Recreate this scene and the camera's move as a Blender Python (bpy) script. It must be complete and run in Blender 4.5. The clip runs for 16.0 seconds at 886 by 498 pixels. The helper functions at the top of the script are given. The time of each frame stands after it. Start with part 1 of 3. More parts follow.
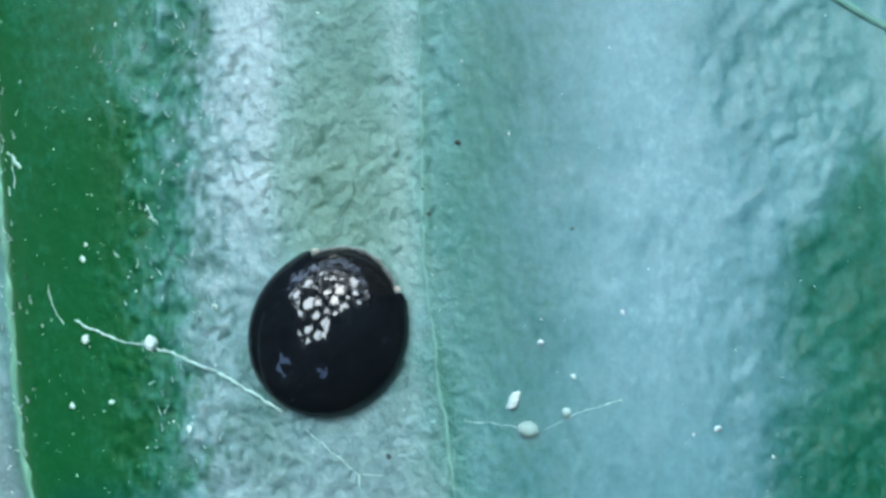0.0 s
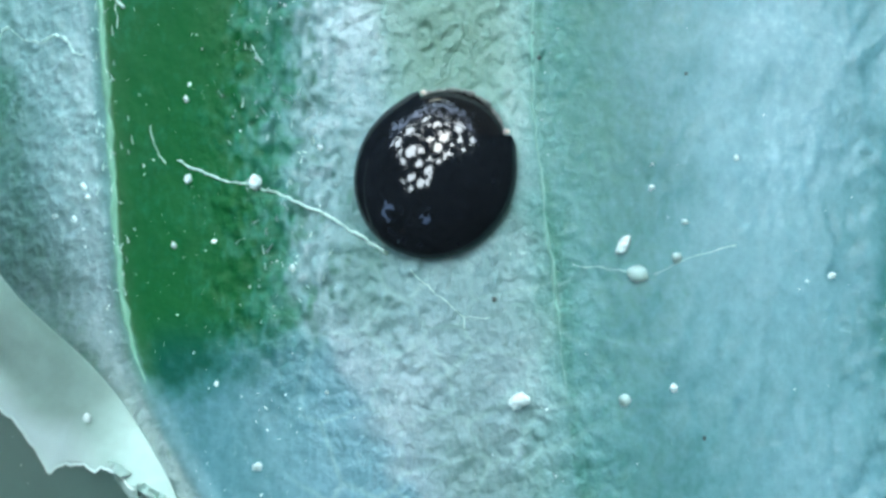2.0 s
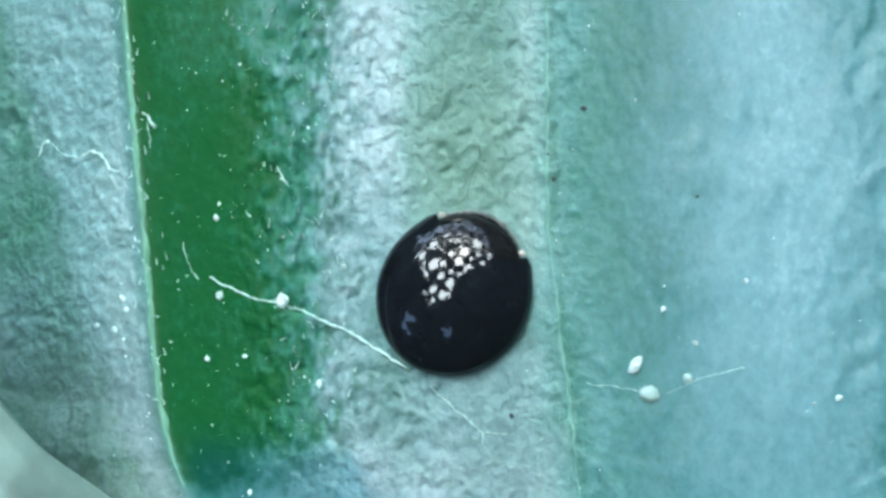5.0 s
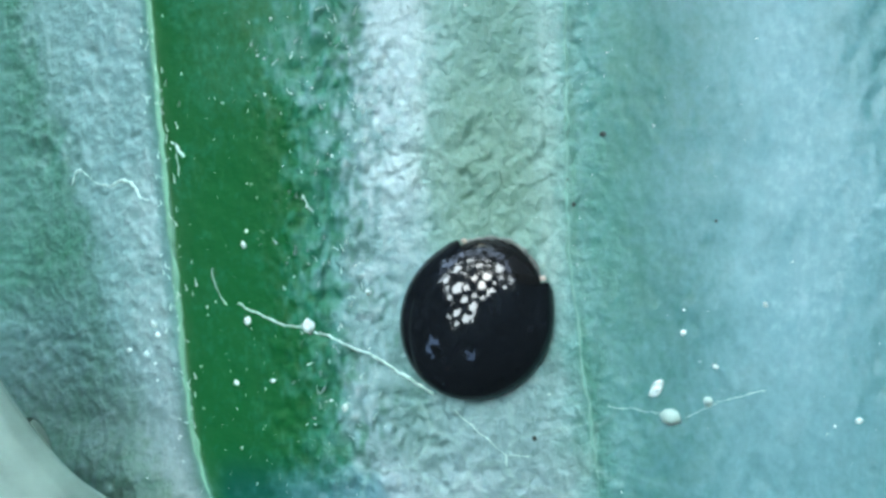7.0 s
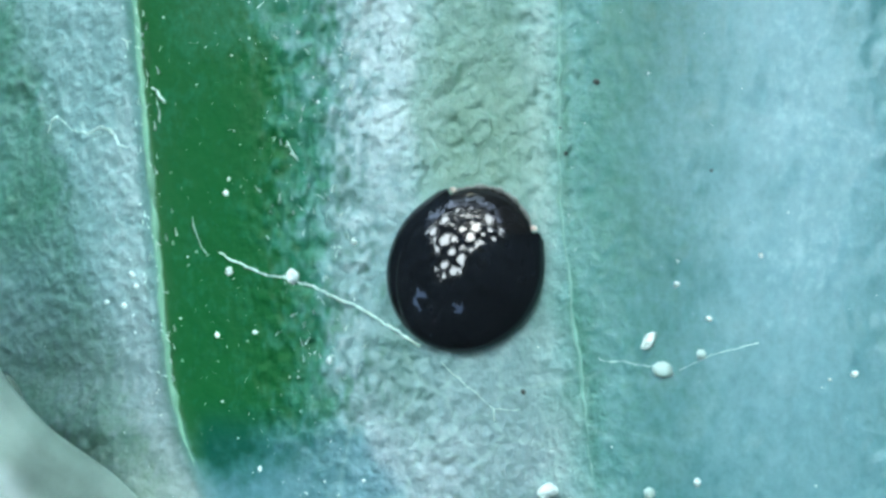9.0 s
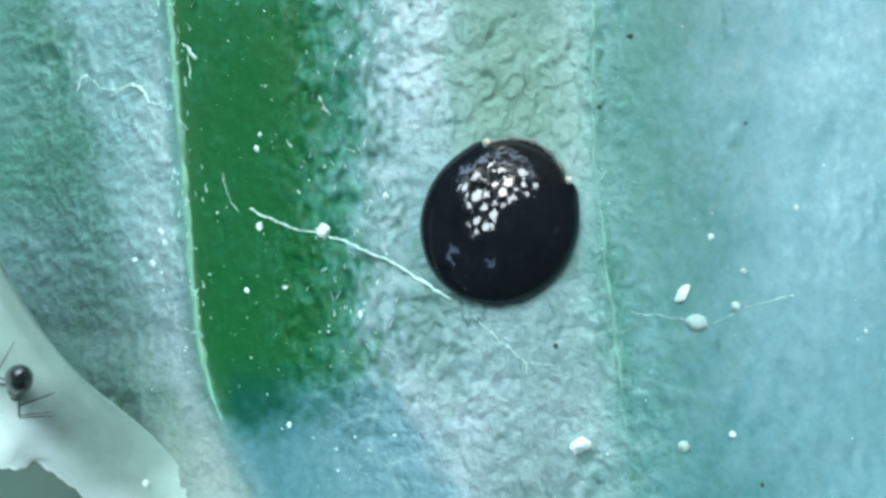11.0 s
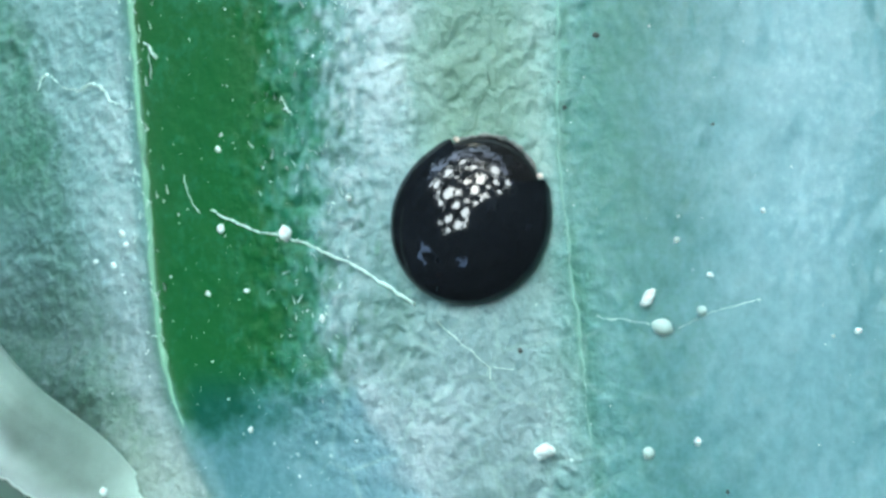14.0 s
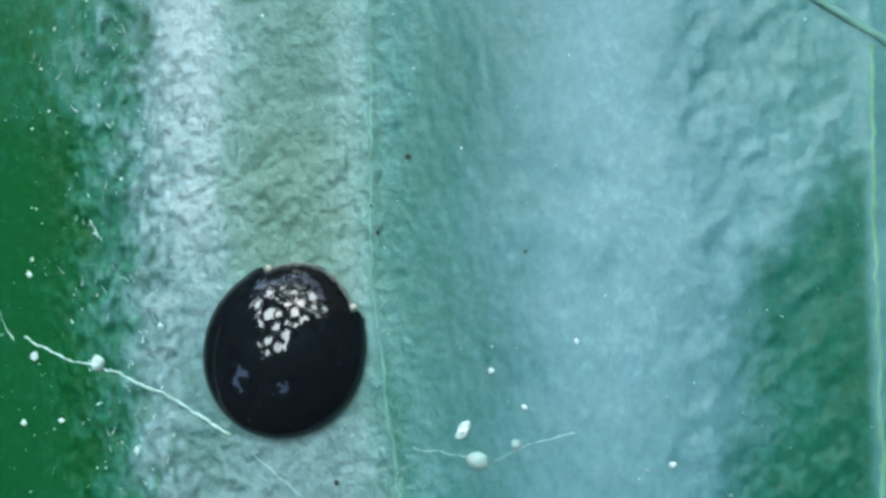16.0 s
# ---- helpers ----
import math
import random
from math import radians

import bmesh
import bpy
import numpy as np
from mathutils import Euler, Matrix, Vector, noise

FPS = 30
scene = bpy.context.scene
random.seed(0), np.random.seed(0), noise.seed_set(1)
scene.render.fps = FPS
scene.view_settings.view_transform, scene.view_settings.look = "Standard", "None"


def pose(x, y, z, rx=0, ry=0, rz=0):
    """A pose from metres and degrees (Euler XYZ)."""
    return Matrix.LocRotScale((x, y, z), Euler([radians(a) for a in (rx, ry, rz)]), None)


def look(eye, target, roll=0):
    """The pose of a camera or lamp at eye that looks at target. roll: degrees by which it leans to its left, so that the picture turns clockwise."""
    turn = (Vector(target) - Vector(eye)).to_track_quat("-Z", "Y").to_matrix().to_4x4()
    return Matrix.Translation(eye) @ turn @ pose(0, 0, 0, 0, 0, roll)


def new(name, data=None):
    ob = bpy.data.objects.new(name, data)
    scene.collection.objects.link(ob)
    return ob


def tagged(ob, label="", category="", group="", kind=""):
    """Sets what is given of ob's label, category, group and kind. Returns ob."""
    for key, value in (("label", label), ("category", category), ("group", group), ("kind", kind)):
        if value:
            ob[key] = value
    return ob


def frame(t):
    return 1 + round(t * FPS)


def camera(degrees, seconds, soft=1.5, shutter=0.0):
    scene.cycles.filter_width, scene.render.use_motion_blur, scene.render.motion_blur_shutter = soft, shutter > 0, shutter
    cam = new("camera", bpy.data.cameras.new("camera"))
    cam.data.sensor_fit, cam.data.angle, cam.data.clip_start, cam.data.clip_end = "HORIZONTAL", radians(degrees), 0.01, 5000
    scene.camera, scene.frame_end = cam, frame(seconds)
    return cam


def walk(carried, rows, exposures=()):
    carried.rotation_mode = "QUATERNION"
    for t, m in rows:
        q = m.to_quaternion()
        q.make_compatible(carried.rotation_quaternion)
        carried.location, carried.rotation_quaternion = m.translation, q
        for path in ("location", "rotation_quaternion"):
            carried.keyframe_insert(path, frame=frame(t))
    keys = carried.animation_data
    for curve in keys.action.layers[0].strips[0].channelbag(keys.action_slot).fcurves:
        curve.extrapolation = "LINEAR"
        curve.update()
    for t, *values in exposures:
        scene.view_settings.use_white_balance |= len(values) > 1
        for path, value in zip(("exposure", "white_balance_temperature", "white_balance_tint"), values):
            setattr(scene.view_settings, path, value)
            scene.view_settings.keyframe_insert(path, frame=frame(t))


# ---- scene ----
MM = 0.001

# ---- camera and its path ----
cam = camera(40, 16.0, soft=3.2)
walk(cam, [
    (0, pose(0.00020, 0.00078, 0.03053, 3.61, -2.25, -1.01)),
    (0.2, pose(0.00003, 0.00028, 0.03053, 3.63, -1.96, -0.78)),
    (0.4, pose(-0.00110, -0.00100, 0.03049, 3.54, -1.61, -0.34)),
    (0.5, pose(-0.00112, -0.00128, 0.03036, 3.50, -1.44, -0.02)),
    (0.7, pose(-0.00177, -0.00174, 0.03029, 3.23, -1.38, 0.05)),
    (0.9, pose(-0.00222, -0.00160, 0.03025, 2.98, -1.23, 0.08)),
    (1, pose(-0.00254, -0.00204, 0.03028, 2.85, -1.16, 0.15)),
    (1.2, pose(-0.00305, -0.00255, 0.03029, 3.12, -1.32, 0.42)),
    (1.4, pose(-0.00233, -0.00243, 0.03011, 3.39, -1.53, 0.40)),
    (1.5, pose(-0.00237, -0.00254, 0.03008, 3.53, -1.63, 0.31)),
    (1.7, pose(-0.00274, -0.00297, 0.03011, 3.21, -1.60, 0.43)),
    (1.9, pose(-0.00198, -0.00301, 0.03005, 2.86, -1.63, 0.70)),
    (2, pose(-0.00209, -0.00257, 0.02992, 2.68, -1.65, 0.45)),
    (2.2, pose(-0.00188, -0.00265, 0.02981, 2.94, -1.69, 0.45)),
    (2.4, pose(-0.00142, -0.00266, 0.02968, 3.19, -1.62, 0.43)),
    (2.5, pose(-0.00133, -0.00297, 0.02959, 3.32, -1.59, 0.66)),
    (2.7, pose(-0.00082, -0.00230, 0.02973, 2.89, -1.52, 0.43)),
    (2.9, pose(-0.00036, -0.00232, 0.02946, 2.33, -1.55, 0.54)),
    (3, pose(-0.00039, -0.00202, 0.02947, 2.05, -1.57, 0.40)),
    (3.2, pose(-0.00074, -0.00238, 0.02915, 1.69, -1.83, 0.80)),
    (3.4, pose(0.00018, -0.00172, 0.02901, 1.40, -2.05, 0.59)),
    (3.5, pose(-0.00040, -0.00191, 0.02899, 1.26, -2.16, 0.66)),
    (3.6, pose(0.00038, -0.00145, 0.02912, 0.98, -1.94, 0.39)),
    (3.7, pose(-0.00022, -0.00156, 0.02911, 0.69, -1.71, 0.95)),
    (3.9, pose(0.00095, -0.00015, 0.02916, 0.12, -1.26, 0.39)),
    (4, pose(0.00044, -0.00002, 0.02921, -0.16, -1.04, 0.50)),
    (4.2, pose(0.00029, 0.00090, 0.02949, -0.19, -0.43, -0.08)),
    (4.3, pose(0.00057, 0.00023, 0.02965, 0.00, -0.18, 0.15)),
    (4.5, pose(-0.00034, 0.00040, 0.03032, 0.39, 0.33, 0.18)),
    (4.7, pose(-0.00066, 0.00080, 0.03038, -0.06, 0.60, 0.23)),
    (4.9, pose(-0.00072, 0.00126, 0.03084, -0.41, 1.22, 0.01)),
    (5, pose(-0.00090, 0.00211, 0.03114, -0.59, 1.53, -0.16)),
    (5.2, pose(-0.00140, 0.00203, 0.03163, -0.33, 2.04, -0.29)),
    (7.3, pose(-0.00034, 0.00299, 0.03158, -0.95, 3.45, -0.80)),
    (7.5, pose(-0.00038, 0.00238, 0.03142, -0.15, 2.73, -0.55)),
    (7.7, pose(-0.00008, 0.00245, 0.03139, -0.28, 2.49, -0.64)),
    (7.9, pose(-0.00043, 0.00170, 0.03120, -0.53, 2.23, -0.19)),
    (8, pose(-0.00027, 0.00155, 0.03112, -0.65, 2.10, -0.13)),
    (8.2, pose(-0.00056, 0.00178, 0.03095, -1.13, 2.23, -0.14)),
    (10.3, pose(-0.00116, 0.00120, 0.03086, -0.42, 1.99, -0.16)),
    (10.5, pose(-0.00139, 0.00033, 0.03107, -0.10, 2.52, 0.08)),
    (10.7, pose(-0.00148, -0.00010, 0.03105, 0.00, 2.42, 0.28)),
    (10.8, pose(-0.00141, 0.00024, 0.03099, 0.07, 2.28, 0.12)),
    (11, pose(-0.00176, -0.00011, 0.03081, 0.21, 1.99, 0.15)),
    (11.2, pose(-0.00171, -0.00042, 0.03080, 0.06, 2.19, 0.38)),
    (11.4, pose(-0.00211, -0.00083, 0.03096, -0.07, 2.44, 0.65)),
    (11.5, pose(-0.00190, -0.00131, 0.03080, -0.13, 2.57, 0.80)),
    (11.7, pose(-0.00204, -0.00082, 0.03076, -0.28, 2.59, 0.63)),
    (11.9, pose(-0.00215, -0.00072, 0.03086, -0.43, 2.62, 0.66)),
    (12, pose(-0.00192, -0.00051, 0.03077, -0.50, 2.64, 0.59)),
    (12.2, pose(-0.00174, 0.00005, 0.03076, -0.08, 2.32, 0.22)),
    (12.4, pose(-0.00169, 0.00001, 0.03093, 0.25, 2.12, 0.16)),
    (12.5, pose(-0.00171, -0.00002, 0.03067, 0.41, 2.02, 0.19)),
    (12.7, pose(-0.00177, -0.00001, 0.03061, 0.22, 2.08, 0.20)),
    (12.9, pose(-0.00148, 0.00038, 0.03062, 0.07, 2.21, 0.08)),
    (13, pose(-0.00135, 0.00028, 0.03082, -0.01, 2.27, 0.13)),
    (13.2, pose(-0.00169, 0.00004, 0.03073, -0.07, 2.20, 0.30)),
    (13.4, pose(-0.00137, 0.00045, 0.03063, -0.11, 2.10, 0.02)),
    (13.5, pose(-0.00100, 0.00039, 0.03069, -0.13, 2.05, 0.02)),
    (13.7, pose(-0.00119, 0.00057, 0.03055, -0.20, 1.96, -0.09)),
    (13.9, pose(-0.00104, 0.00037, 0.03050, -0.29, 1.98, 0.01)),
    (14, pose(-0.00086, 0.00025, 0.03030, -0.33, 1.99, 0.14)),
    (14.2, pose(-0.00048, 0.00100, 0.03012, -0.29, 1.63, -0.16)),
    (14.4, pose(-0.00047, 0.00069, 0.02986, -0.30, 1.38, -0.05)),
    (14.5, pose(-0.00050, 0.00020, 0.03009, -0.31, 1.26, 0.24)),
    (14.7, pose(0.00025, 0.00069, 0.02982, -0.83, 1.58, 0.07)),
    (14.9, pose(0.00067, 0.00132, 0.02967, -1.36, 1.85, -0.02)),
    (15, pose(0.00124, 0.00221, 0.02937, -1.62, 1.98, -0.35)),
    (15.2, pose(0.00230, 0.00290, 0.02913, -2.37, 1.52, -0.48)),
    (15.4, pose(0.00275, 0.00407, 0.02919, -3.10, 1.14, -0.85)),
    (15.5, pose(0.00299, 0.00481, 0.02903, -3.47, 0.95, -0.93)),
    (15.7, pose(0.00293, 0.00471, 0.02939, -3.31, 1.37, -1.00)),
    (15.9, pose(0.00339, 0.00479, 0.02910, -2.98, 1.37, -1.10)),
    (16, pose(0.00335, 0.00455, 0.02924, -2.82, 1.37, -1.04)),
], exposures=[(0.0, 2.88, 6060, 2), (0.8, 3.15, 6160, 4), (1.5, 3.12, 6160, 3), (3.0, 3.08, 6160, 2), (4.5, 3.13, 6310, 2), (7.5, 3.08, 6310, 1), (12.0, 3.21, 6360, 1), (14.5, 3.2, 6460, 0), (15.5, 2.95, 6360, 0), (16.0, 2.82, 6260, 0)])

# ---- sky and sun, shaded by unseen foliage added all round ----
world = bpy.data.worlds.new("sky")
scene.world = world
world.use_nodes = True
wn = world.node_tree.nodes
sky = wn.new("ShaderNodeTexSky")
sky.sky_type = "NISHITA"
sky.sun_disc = False
sky.sun_elevation = radians(52)
sky.sun_rotation = radians(-10)
world.node_tree.links.new(sky.outputs[0], wn["Background"].inputs[0])
wn["Background"].inputs[1].default_value = 0.15

sun = new("sun", bpy.data.lights.new("sun", "SUN"))
sun.data.energy = 2.45
sun.data.angle = radians(72)
sun.data.color = (0.92, 0.99, 1.0)
sun.matrix_world = look((-0.2, 0.38, 0.9), (0, 0, 0))


# ---- materials ----
def material(name):
    m = bpy.data.materials.new(name)
    m.use_nodes = True
    nt = m.node_tree
    return m, nt, nt.nodes["Principled BSDF"]


def node(nt, kind, **values):
    n = nt.nodes.new(kind)
    for key, value in values.items():
        n.inputs[key.replace("_", " ")].default_value = value
    return n


def noise_tex(nt, scale, detail=4.0, rough=0.55, stretch=(1, 1, 1), distort=0.0):
    co = nt.nodes.new("ShaderNodeTexCoord")
    mp = nt.nodes.new("ShaderNodeMapping")
    mp.inputs["Scale"].default_value = stretch
    nt.links.new(co.outputs["Object"], mp.inputs[0])
    t = node(nt, "ShaderNodeTexNoise", Scale=scale, Detail=detail, Roughness=rough, Distortion=distort)
    nt.links.new(mp.outputs[0], t.inputs["Vector"])
    return t


def ramp(nt, source, stops):
    r = nt.nodes.new("ShaderNodeValToRGB")
    while len(r.color_ramp.elements) < len(stops):
        r.color_ramp.elements.new(0.5)
    for e, (p, c) in zip(r.color_ramp.elements, stops):
        e.position, e.color = p, (*c, 1)
    nt.links.new(source, r.inputs[0])
    return r


def mix(nt, factor, a, b, blend="MIX"):
    m = nt.nodes.new("ShaderNodeMix")
    m.data_type, m.blend_type = "RGBA", blend
    for socket, value in ((m.inputs[0], factor), (m.inputs[6], a), (m.inputs[7], b)):
        if hasattr(value, "links"):
            nt.links.new(value, socket)
        elif isinstance(value, tuple):
            socket.default_value = (*value, 1)
        else:
            socket.default_value = value
    return m.outputs[2]


def bump(nt, bsdf, source, strength, distance, before=None):
    b = node(nt, "ShaderNodeBump", Strength=strength, Distance=distance)
    nt.links.new(source, b.inputs["Height"])
    if before:
        nt.links.new(before, b.inputs["Normal"])
    nt.links.new(b.outputs[0], bsdf.inputs["Normal"])
    return b.outputs[0]


def attribute(nt, name):
    a = nt.nodes.new("ShaderNodeAttribute")
    a.attribute_name = name
    return a.outputs["Fac"]


def sums(nt, a, factor, b):
    """a * factor + b"""
    m = nt.nodes.new("ShaderNodeMath")
    m.operation = "MULTIPLY_ADD"
    for socket, value in zip(m.inputs, (a, factor, b)):
        if hasattr(value, "links"):
            nt.links.new(value, socket)
        else:
            socket.default_value = value
    return m.outputs[0]


def leaf_material():
    m, nt, p = material("leaf_skin")
    grain = noise_tex(nt, 4200, 5, 0.7, (1, 0.7, 1), 0.15)
    fine = noise_tex(nt, 9000, 3, 0.6, (1, 0.7, 1))
    blotch = noise_tex(nt, 330, 5, 0.6, (1, 0.7, 1), 0.5)
    co = nt.nodes.new("ShaderNodeTexCoord")
    # the painted sky sheen breaks up in grains, lighter on the crests of the relief
    lump = noise_tex(nt, 3200, 4, 0.6, (1, 0.8, 1), 0.2)
    level = sums(nt, lump.outputs[0], 0.16, attribute(nt, "sky_sheen"))
    level = sums(nt, grain.outputs[0], 0.4, level)
    level = sums(nt, blotch.outputs[0], 0.34, level)
    level = sums(nt, fine.outputs[0], 0.16, level)
    level = sums(nt, level, 0.7, -0.13)
    green = ramp(nt, level, [(0.25, (0.009, 0.094, 0.022)), (0.40, (0.022, 0.16, 0.09)), (0.56, (0.075, 0.24, 0.205)), (0.72, (0.145, 0.35, 0.335)), (0.92, (0.375, 0.565, 0.56))])
    blue = ramp(nt, level, [(0.27, (0.006, 0.075, 0.05)), (0.40, (0.02, 0.125, 0.11)), (0.56, (0.07, 0.205, 0.23)), (0.72, (0.135, 0.3, 0.35)), (0.92, (0.33, 0.56, 0.62))])
    tone = mix(nt, attribute(nt, "blue"), green.outputs[0], blue.outputs[0])
    dusty = ramp(nt, level, [(0.27, (0.01, 0.09, 0.04)), (0.45, (0.07, 0.17, 0.13)), (0.58, (0.125, 0.215, 0.21)), (0.75, (0.19, 0.29, 0.305)), (0.95, (0.33, 0.43, 0.46))])
    tone = mix(nt, attribute(nt, "grey"), tone, dusty.outputs[0])
    colour = mix(nt, attribute(nt, "warm"), tone, (0.185, 0.295, 0.195))
    colour = mix(nt, attribute(nt, "pale"), colour, (0.25, 0.36, 0.31))
    # faint paler net of the smallest veins
    bent = mix(nt, 0.0006, co.outputs["Object"], blotch.outputs["Color"], "ADD")
    net = nt.nodes.new("ShaderNodeTexVoronoi")
    net.feature = "DISTANCE_TO_EDGE"
    net.inputs["Scale"].default_value = 620
    nt.links.new(bent, net.inputs["Vector"])
    line = ramp(nt, net.outputs["Distance"], [(0.0, (1, 1, 1)), (0.06, (0, 0, 0))])
    amount = nt.nodes.new("ShaderNodeMath")
    amount.operation = "MULTIPLY"
    nt.links.new(line.outputs[0], amount.inputs[0])
    nt.links.new(attribute(nt, "net"), amount.inputs[1])
    colour = mix(nt, amount.outputs[0], colour, (0.3, 0.5, 0.46))
    nt.links.new(colour, p.inputs["Base Color"])
    gloss = ramp(nt, grain.outputs[0], [(0.3, (0.38,) * 3), (0.7, (0.55,) * 3)])
    nt.links.new(gloss.outputs[0], p.inputs["Roughness"])
    # specular rises where the sheen is painted
    nt.links.new(sums(nt, attribute(nt, "sky_sheen"), 0.75, 0.12), p.inputs["Specular IOR Level"])
    shine = nt.nodes.new("ShaderNodeMath")
    shine.operation = "MULTIPLY"
    nt.links.new(sums(nt, attribute(nt, "crinkle"), 0.35, 0.0), shine.inputs[0])
    nt.links.new(attribute(nt, "sky_sheen"), shine.inputs[1])
    nt.links.new(shine.outputs[0], p.inputs["Coat Weight"])
    p.inputs["Coat Roughness"].default_value = 0.22
    b1 = node(nt, "ShaderNodeBump", Distance=0.00019)
    nt.links.new(attribute(nt, "crinkle"), b1.inputs["Strength"])
    nt.links.new(lump.outputs[0], b1.inputs["Height"])
    first = b1.outputs[0]
    b2 = node(nt, "ShaderNodeBump", Distance=0.00007)
    nt.links.new(attribute(nt, "crinkle"), b2.inputs["Strength"])
    nt.links.new(grain.outputs[0], b2.inputs["Height"])
    nt.links.new(first, b2.inputs["Normal"])
    nt.links.new(b2.outputs[0], p.inputs["Normal"])
    nt.links.new(b2.outputs[0], p.inputs["Coat Normal"])
    return m


def plain_material(name, colour, rough, spec=0.5, scale=900.0, spread=0.35, relief=0.0, coat=0.0):
    """A surface with grain at two scales round one colour."""
    m, nt, p = material(name)
    big, fine = noise_tex(nt, scale * 0.25, 3), noise_tex(nt, scale, 5, 0.65)
    dark = tuple(c * (1 - spread) for c in colour)
    light = tuple(min(1, c * (1 + spread)) for c in colour)
    both = mix(nt, 0.5, big.outputs["Color"], fine.outputs["Color"])
    grey = nt.nodes.new("ShaderNodeRGBToBW")
    nt.links.new(both, grey.inputs[0])
    r = ramp(nt, grey.outputs[0], [(0.35, dark), (0.65, light)])
    nt.links.new(r.outputs[0], p.inputs["Base Color"])
    p.inputs["Roughness"].default_value = rough
    p.inputs["Specular IOR Level"].default_value = spec
    p.inputs["Coat Weight"].default_value = coat
    p.inputs["Coat Roughness"].default_value = 0.04
    p.inputs["Coat IOR"].default_value = 1.9
    if relief:
        bump(nt, p, fine.outputs[0], 0.6, relief)
    return m


LEAF = leaf_material()
VEIN = plain_material("leaf_vein", (0.17, 0.39, 0.27), 0.45, 0.5, 3000, 0.25, 0.00003)
FAINT = plain_material("faint_vein", (0.16, 0.35, 0.29), 0.45, 0.5, 3000, 0.25, 0.00003)
PALE = plain_material("pale_leaf_skin", (0.36, 0.53, 0.475), 0.5, 0.5, 1400, 0.2, 0.00003)


def paint_skylit():
    """The curled margin is painted nearly white towards the bite, where it faces the sky."""
    nt = PALE.node_tree
    p = nt.nodes["Principled BSDF"]
    was = p.inputs["Base Color"].links[0].from_socket
    mottle = noise_tex(nt, 500, 4)
    skylit = sums(nt, mottle.outputs[0], 0.35, attribute(nt, "skylit"))
    tone = ramp(nt, skylit, [(0.2, (0, 0, 0)), (1.1, (1, 1, 1))])
    nt.links.new(mix(nt, tone.outputs[0], was, (0.64, 0.83, 0.81)), p.inputs["Base Color"])


paint_skylit()
RIM = plain_material("eaten_rim", (0.7, 0.88, 0.85), 0.5, 0.5, 1500, 0.1)
UNDER = plain_material("lower_leaf_skin", (0.045, 0.115, 0.09), 0.5, 0.5, 120, 0.35)
SHELL = plain_material("black_shell", (0.008, 0.0105, 0.0135), 0.05, 0.38, 2500, 0.4, 0.0, 0.05)
SHIELD = plain_material("brown_black_shield", (0.01, 0.011, 0.012), 0.07, 0.4, 3000, 0.4, 0.000004)
MARGIN = plain_material("brown_margin", (0.13, 0.15, 0.14), 0.4, 0.5, 3000, 0.3)
CREAM = plain_material("cream_spot", (0.62, 0.55, 0.48), 0.35, 0.5, 3000, 0.2)
ANT = plain_material("dark_ant_shell", (0.02, 0.03, 0.028), 0.24, 0.9, 3000, 0.5)
ANT_LEG = plain_material("brown_ant_leg", (0.05, 0.045, 0.04), 0.4, 0.5, 3000, 0.4)
GRAIN = plain_material("white_grain", (0.68, 0.86, 0.84), 0.4, 0.5, 4000, 0.15, 0.00002)
EGG = plain_material("pale_egg", (0.38, 0.55, 0.51), 0.3, 0.5, 4000, 0.15, 0.00001)
SILK = plain_material("silk", (0.55, 0.8, 0.74), 0.4, 0.5, 5000, 0.2)
SPECK = plain_material("black_speck", (0.01, 0.025, 0.02), 0.5, 0.5, 4000, 0.4)
DARK = plain_material("dark_crack", (0.05, 0.12, 0.08), 0.6, 0.4, 3000, 0.4)
FOLIAGE = plain_material("foliage", (0.02, 0.05, 0.018), 0.6, 0.3, 12, 0.5)
DRY = plain_material("dry_leaf_skin", (0.3, 0.19, 0.15), 0.6, 0.3, 60, 0.3)
SOIL = plain_material("soil", (0.05, 0.045, 0.03), 0.9, 0.3, 18, 0.5, 0.004)


# ---- mesh helpers ----
def part(name, bm, mat, parent=None, label=""):
    me = bpy.data.meshes.new(name)
    bm.normal_update()
    bm.to_mesh(me)
    bm.free()
    for f in me.polygons:
        f.use_smooth = True
    me.materials.append(mat)
    ob = new(name, me)
    if parent:
        ob.parent = parent
    if label:
        ob["label"] = label
    return ob


def raw(name, verts, faces, mat, parent=None, label=""):
    me = bpy.data.meshes.new(name)
    me.from_pydata(verts, [], faces)
    me.validate()
    for f in me.polygons:
        f.use_smooth = True
    me.materials.append(mat)
    ob = new(name, me)
    if parent:
        ob.parent = parent
    if label:
        ob["label"] = label
    return ob


def tube(path, radius, sides=8):
    """A tapered tube along points; radius is a number or a function of 0..1."""
    path = [Vector(p) for p in path]
    bm = bmesh.new()
    rings = []
    for i, p in enumerate(path):
        d = (path[min(i + 1, len(path) - 1)] - path[max(i - 1, 0)]).normalized()
        side = d.cross(Vector((0, 0, 1)))
        if side.length < 1e-4:
            side = Vector((1, 0, 0))
        side.normalize()
        up = side.cross(d)
        r = radius(i / (len(path) - 1)) if callable(radius) else radius
        rings.append([bm.verts.new(p + (side * math.cos(a) + up * math.sin(a)) * r) for a in (2 * math.pi * k / sides for k in range(sides))])
    for a, b in zip(rings[:-1], rings[1:]):
        for k in range(sides):
            bm.faces.new((a[k], a[(k + 1) % sides], b[(k + 1) % sides], b[k]))
    bm.faces.new(rings[0][::-1])
    bm.faces.new(rings[-1])
    return bm


